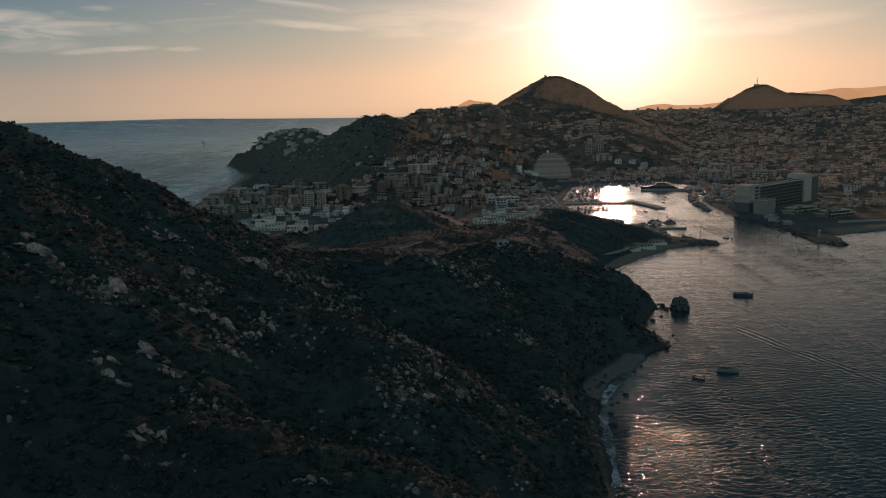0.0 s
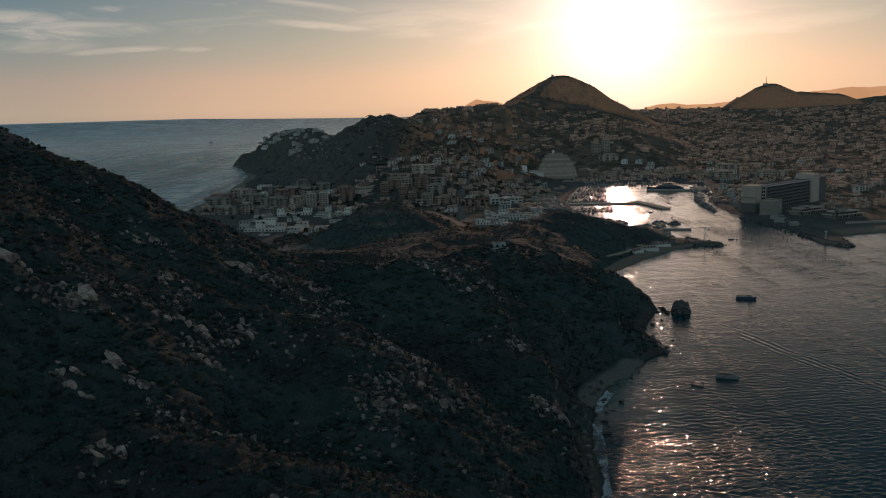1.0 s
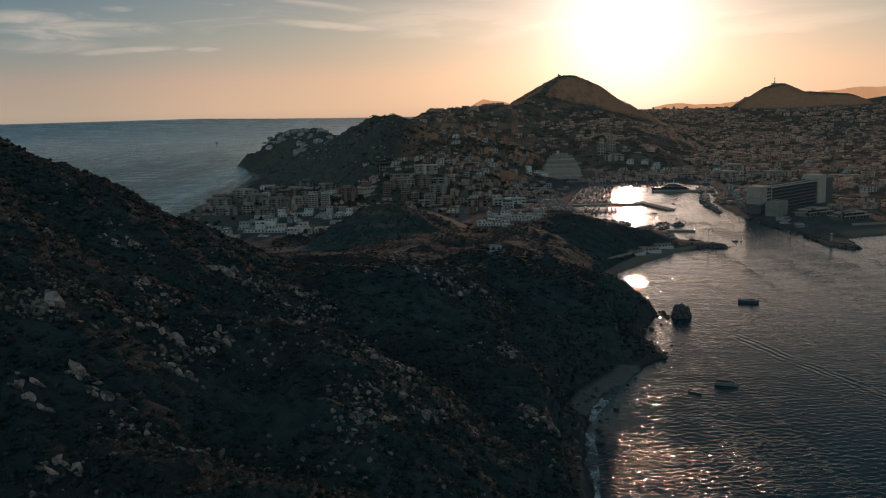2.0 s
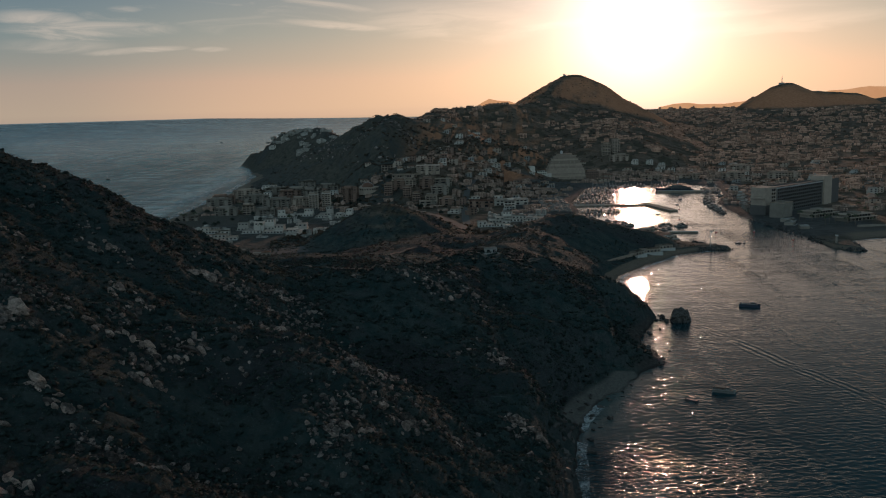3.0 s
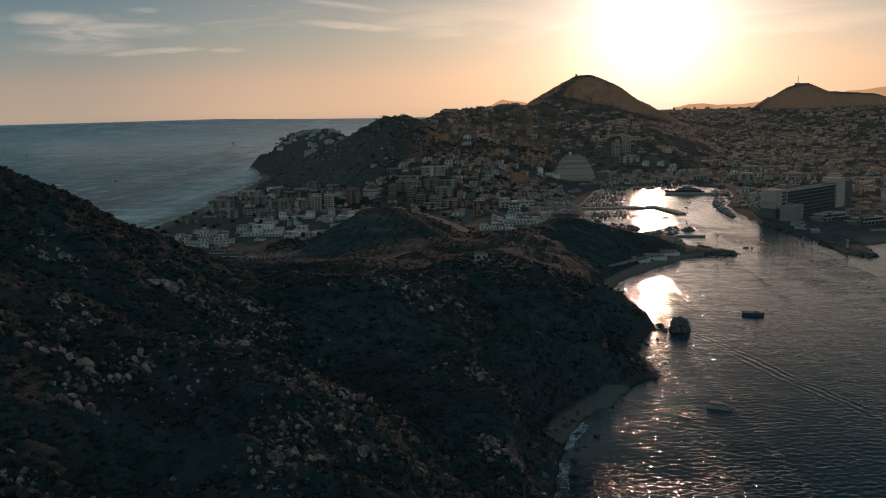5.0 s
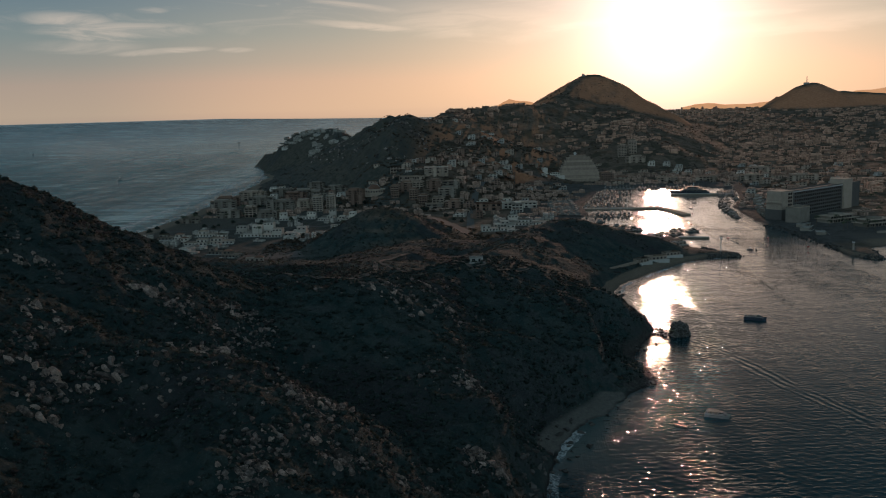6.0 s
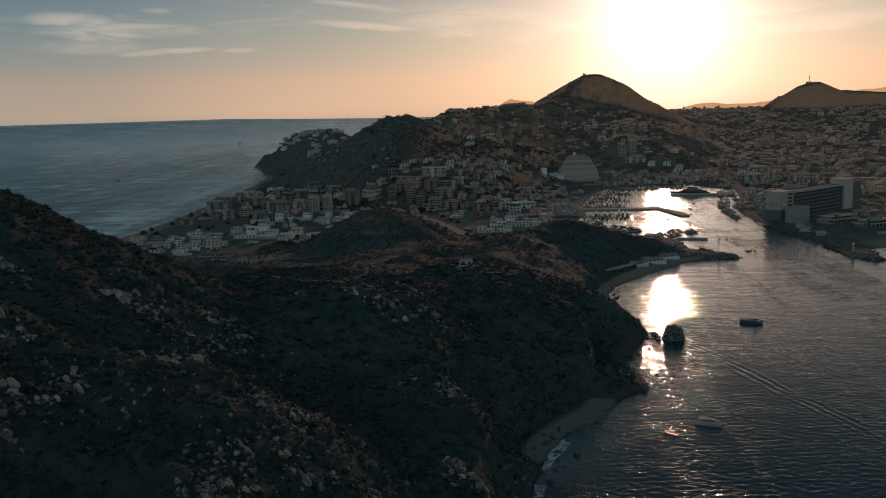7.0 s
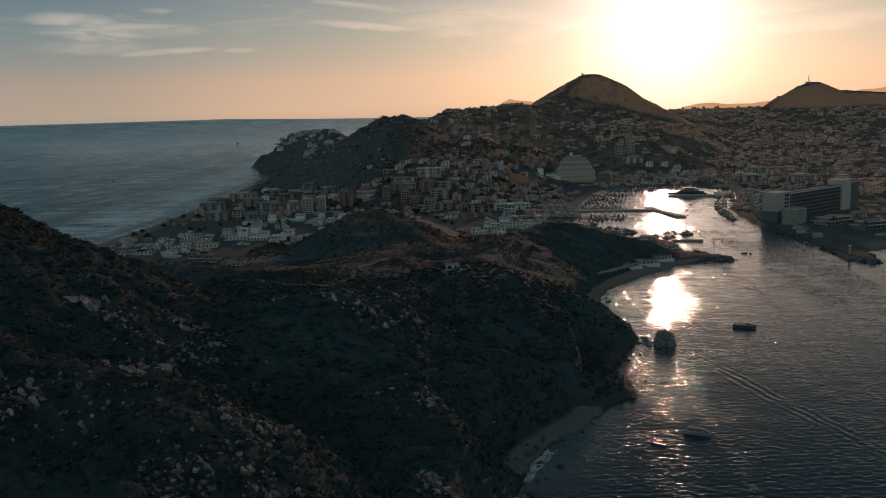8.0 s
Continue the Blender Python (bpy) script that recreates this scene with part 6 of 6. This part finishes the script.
# ---- breakwaters, beacons, masts and buoys ----
def breakwater(name, label, points, width, count, seed):
    """A bank of heaped rock: a core strip and its stones."""
    r = random.Random(seed)
    ob = empty(name, pose(points[0][0], points[0][1], 0))
    ox, oy = points[0]
    for k in range(count):
        s = r.random() * (len(points) - 1)
        i, f = int(s), s - int(s)
        a, b = points[i], points[i + 1]
        dx, dy = b[0] - a[0], b[1] - a[1]
        n = math.hypot(dx, dy)
        o = r.uniform(-1, 1)
        x, y = a[0] + dx * f - dy / n * o * width, a[1] + dy * f + dx / n * o * width
        size = r.uniform(2.0, 4.2)
        child("stone", r.choice(WET_STONES), ob, pose(x - ox, y - oy, 2.6 * (1 - abs(o) ** 1.6) - 0.2, r.uniform(0, 90), r.uniform(0, 90), r.uniform(0, 360)) @ Matrix.Diagonal((size, size, size * 0.8, 1)))
    return tagged(ob, label, "breakwater")


breakwater("breakwater", "low breakwater of heaped dark rock", [(236, 935), (255, 940), (274, 938), (262, 958), (246, 985)], 5, 150, 1)
breakwater("breakwater", "long breakwater of heaped dark rock", [(364, 1160), (372, 1080), (379, 1000), (384, 950), (394, 912), (404, 960)], 7, 260, 2)


def beacon(high, mat, label, lattice_legs):
    ob = empty("light_beacon")
    bm = bmesh.new()
    if lattice_legs:
        for a in range(3):
            x, y = math.cos(a * 2.1), math.sin(a * 2.1)
            rod(bm, (1.4 * x, 1.4 * y, 0), (0.35 * x, 0.35 * y, high), 0.10, 0.08, 6)
        for k in range(7):
            f, g = k / 7, (k + 1) / 7
            for a in range(3):
                p, q = a * 2.1, (a + 1) * 2.1
                rf, rg = 1.4 - 1.05 * f, 1.4 - 1.05 * g
                rod(bm, (rf * math.cos(p), rf * math.sin(p), high * f), (rg * math.cos(q), rg * math.sin(q), high * g), 0.05, 0.05, 5)
    else:
        rod(bm, (0, 0, 0), (0, 0, high), 1.3, 0.8, 14)
    part("tower", bm, mat, ob)
    part("gallery", boxes((-1.1, -1.1, high, 1.1, 1.1, high + 0.3), (-1.1, -1.1, high + 0.3, 1.1, -1.0, high + 1.2), (-1.1, 1.0, high + 0.3, 1.1, 1.1, high + 1.2)), STEEL, ob)
    bm = bmesh.new()
    bmesh.ops.create_cone(bm, cap_ends=True, segments=12, radius1=0.5, radius2=0.35, depth=1.4, matrix=Matrix.Translation((0, 0, high + 1.0)))
    part("lantern", bm, GLASS, ob)
    return tagged(ob, label, "beacon")


afloat(beacon(15, STEEL, "thin lattice light tower on the breakwater", True), 256, 944, 0, 2.2)
afloat(beacon(8, FLATS, "grey round light tower on the breakwater", False), 384, 946, 0, 2.6)


def radio_mast(high):
    ob = empty("radio_mast")
    bm = bmesh.new()
    for a in range(3):
        x, y = math.cos(a * 2.1), math.sin(a * 2.1)
        rod(bm, (2.6 * x, 2.6 * y, 0), (0.7 * x, 0.7 * y, high), 0.45, 0.35, 6)
    for k in range(8):
        f = k / 8
        r = 2.6 - 1.9 * f
        for a in range(3):
            rod(bm, (r * math.cos(a * 2.1), r * math.sin(a * 2.1), high * f), (r * math.cos(a * 2.1 + 2.1), r * math.sin(a * 2.1 + 2.1), high * (f + 0.125)), 0.2, 0.2, 5)
    part("lattice", bm, STEEL, ob)
    part("aerial", rod(bmesh.new(), (0, 0, high), (0, 0, high + 9), 0.35, 0.15, 6), STEEL, ob)
    part("dish", boxes((-1.6, -1.2, high * 0.7, 1.6, -0.6, high * 0.7 + 3.2)), PLASTER, ob)
    part("hut", boxes((-12, -5, -4, 9, 5, 3.6), (-12.4, -5.4, 3.6, 9.4, 5.4, 4.0)), CONCRETE, ob)
    return tagged(ob, "lattice radio mast with hut on the hilltop", "mast")


stand(radio_mast(30), 1300, 3878, 0, 5)
stand(villa("summit_hut", "small hut on the bare summit", 10, 8, CONCRETE, CONCRETE, 2, 9), 322, 3256, 0, 5)


def buoy():
    ob = empty("channel_buoy")
    bm = bmesh.new()
    bmesh.ops.create_cone(bm, cap_ends=True, segments=14, radius1=1.1, radius2=1.1, depth=0.9, matrix=Matrix.Translation((0, 0, 0.25)))
    part("float", bm, REDPAINT, ob)
    part("cage", rod(rod(rod(bmesh.new(), (0.8, 0, 0.6), (0.1, 0, 3.2), 0.08, 0.06, 6), (-0.6, 0.6, 0.6), (0, 0.1, 3.2), 0.08, 0.06, 6), (-0.6, -0.6, 0.6), (0, -0.1, 3.2), 0.08, 0.06, 6), STEEL, ob)
    return tagged(ob, "red channel buoy with a small cage", "buoy", "channel buoys")


BUOY = afloat(buoy(), 356, 991, 0)
for x, y in ((334, 1056), (292, 1060), (276, 1180), (300, 1290)):
    copy_thing(BUOY, pose(x, y, 0))


# ---- rocks in the water and along the shore ----
def sea_rock(x, y, w, d, h, seed, label):
    """A weathered stack: a lumpy dome with ledges and cracks."""
    bm = bmesh.new()
    bmesh.ops.create_icosphere(bm, subdivisions=5, radius=0.5)
    o = Vector((seed * 3.7, seed * 1.9, 4.1))
    for v in bm.verts:
        q = v.co.normalized()
        k = 1 + 0.30 * noise.noise(q * 1.6 + o) + 0.22 * noise.noise(q * 3.6 + o) - 0.24 * abs(noise.noise(q * 6.0 + o)) + 0.09 * noise.noise(q * 14 + o) + 0.05 * noise.noise(q * 30 + o)
        v.co = Vector((q.x * k * w * 0.5, q.y * k * d * 0.5, max(-0.45, q.z) * k * h * 0.72))
    ob = new("sea_rock", bake("sea_rock", bm, WETROCK))
    ob.matrix_world = pose(x, y, h * 0.22)
    return tagged(ob, label, "rock", "rocks in the water")


sea_rock(157, 640, 14, 14, 9.5, 3, "rounded dark rock standing in the water")
sea_rock(147, 650, 4, 4, 2.6, 5, "low dark rock off the headland")
sea_rock(148, 641, 3.5, 3, 2, 6, "small dark rock off the headland")
sea_rock(162, 643, 6, 5, 3, 8, "small dark rock beside the large one")
rng = random.Random(21)
for k in range(120):
    y = rng.uniform(300, 800) if k < 80 else rng.uniform(300, 480)
    i = max(j for j in range(len(EAST_COAST) - 1) if EAST_COAST[j][1] <= y)
    a, b = EAST_COAST[i], EAST_COAST[i + 1]
    x = a[0] + (b[0] - a[0]) * (y - a[1]) / max(1, (b[1] - a[1])) + rng.gauss(-1, 5)
    s = rng.uniform(1.0, 4.0)
    ob = new("shore_rock", rng.choice(WET_STONES))
    ob.matrix_world = pose(x, y, max(-0.3, float(height(x, y))) + 0.15 * s, rng.uniform(-20, 20), rng.uniform(-20, 20), rng.uniform(0, 360)) @ Matrix.Diagonal((s * 1.3, s, s * 0.9, 1))
    tagged(ob, "dark wet rock at the water's edge", "rock", "rocks along the shore")


# ---- surf ----
def foam_material():
    m, n, b, where = material("sea_foam", 0.9)
    b.inputs["Base Color"].default_value = (0.55, 0.57, 0.57, 1)
    grain = n.noise(where, 1.3, 7, 0.75)
    broad = n.noise(where, 0.06, 4, 0.6)
    wire(n, b, bump=grain, strength=0.5, distance=0.2)
    f = n.span(n.math("ADD", n.math("MULTIPLY", grain, 0.55), n.math("MULTIPLY", broad, 0.6)), 0.50, 0.72, 0.0, 0.8)
    n.tree.links.new(f, b.inputs["Alpha"])
    return m


FOAM = foam_material()


def surf(name, label, points, offset, width):
    """A ribbon of broken foam on the water along the shore; offset to the sea side (left of the line)."""
    line = np.array(points, float)
    fine = np.concatenate([line[i] + (line[i + 1] - line[i]) * np.linspace(0, 1, 24, endpoint=False)[:, None] for i in range(len(line) - 1)] + [line[-1:]])
    way = np.gradient(fine, axis=0)
    way /= np.linalg.norm(way, axis=1)[:, None]
    side = np.stack([-way[:, 1], way[:, 0]], 1)
    wob = fbm(fine[:, 0], fine[:, 1], 40, 3, 7)
    verts = []
    for k in range(4):
        p = fine + side * (offset + width * (k / 3) + wob * width * 0.9)[:, None]
        verts.append(np.column_stack([p, np.full(len(p), 0.10)]))
    n = len(fine)
    faces = [(k * n + i, k * n + i + 1, (k + 1) * n + i + 1, (k + 1) * n + i) for k in range(3) for i in range(n - 1)]
    return tagged(mesh_object(name, np.concatenate(verts).tolist(), faces, FOAM), label, "foam", kind="stuff")


surf("cove_foam", "white surf running up the cove", [(78, 468), (69, 446), (60, 405), (57, 370), (54, 320), (50, 270)], -1.5, 6)
surf("beach_foam", "line of white surf along the ocean beach", [(-445, 1000), (-442, 1132), (-447, 1355), (-472, 1694), (-533, 2134), (-560, 2250)], -1, 12)
surf("outer_foam", "second line of broken surf off the ocean beach", [(-450, 1000), (-447, 1132), (-452, 1355), (-477, 1694), (-538, 2134)], 34, 20)
surf("cape_foam", "white surf at the foot of the cape", [(-548, 2200), (-604, 2400), (-660, 2540), (-705, 2640)], 3, 16)
surf("bay_foam", "thin surf on the bay beach", [(760, 1036), (520, 1016), (440, 992), (412, 976)], 0.5, 3)
surf("strand_foam", "thin surf on the small beach", [(252, 934), (217, 912), (178, 861), (142, 803), (128, 745)], 0.5, 3)
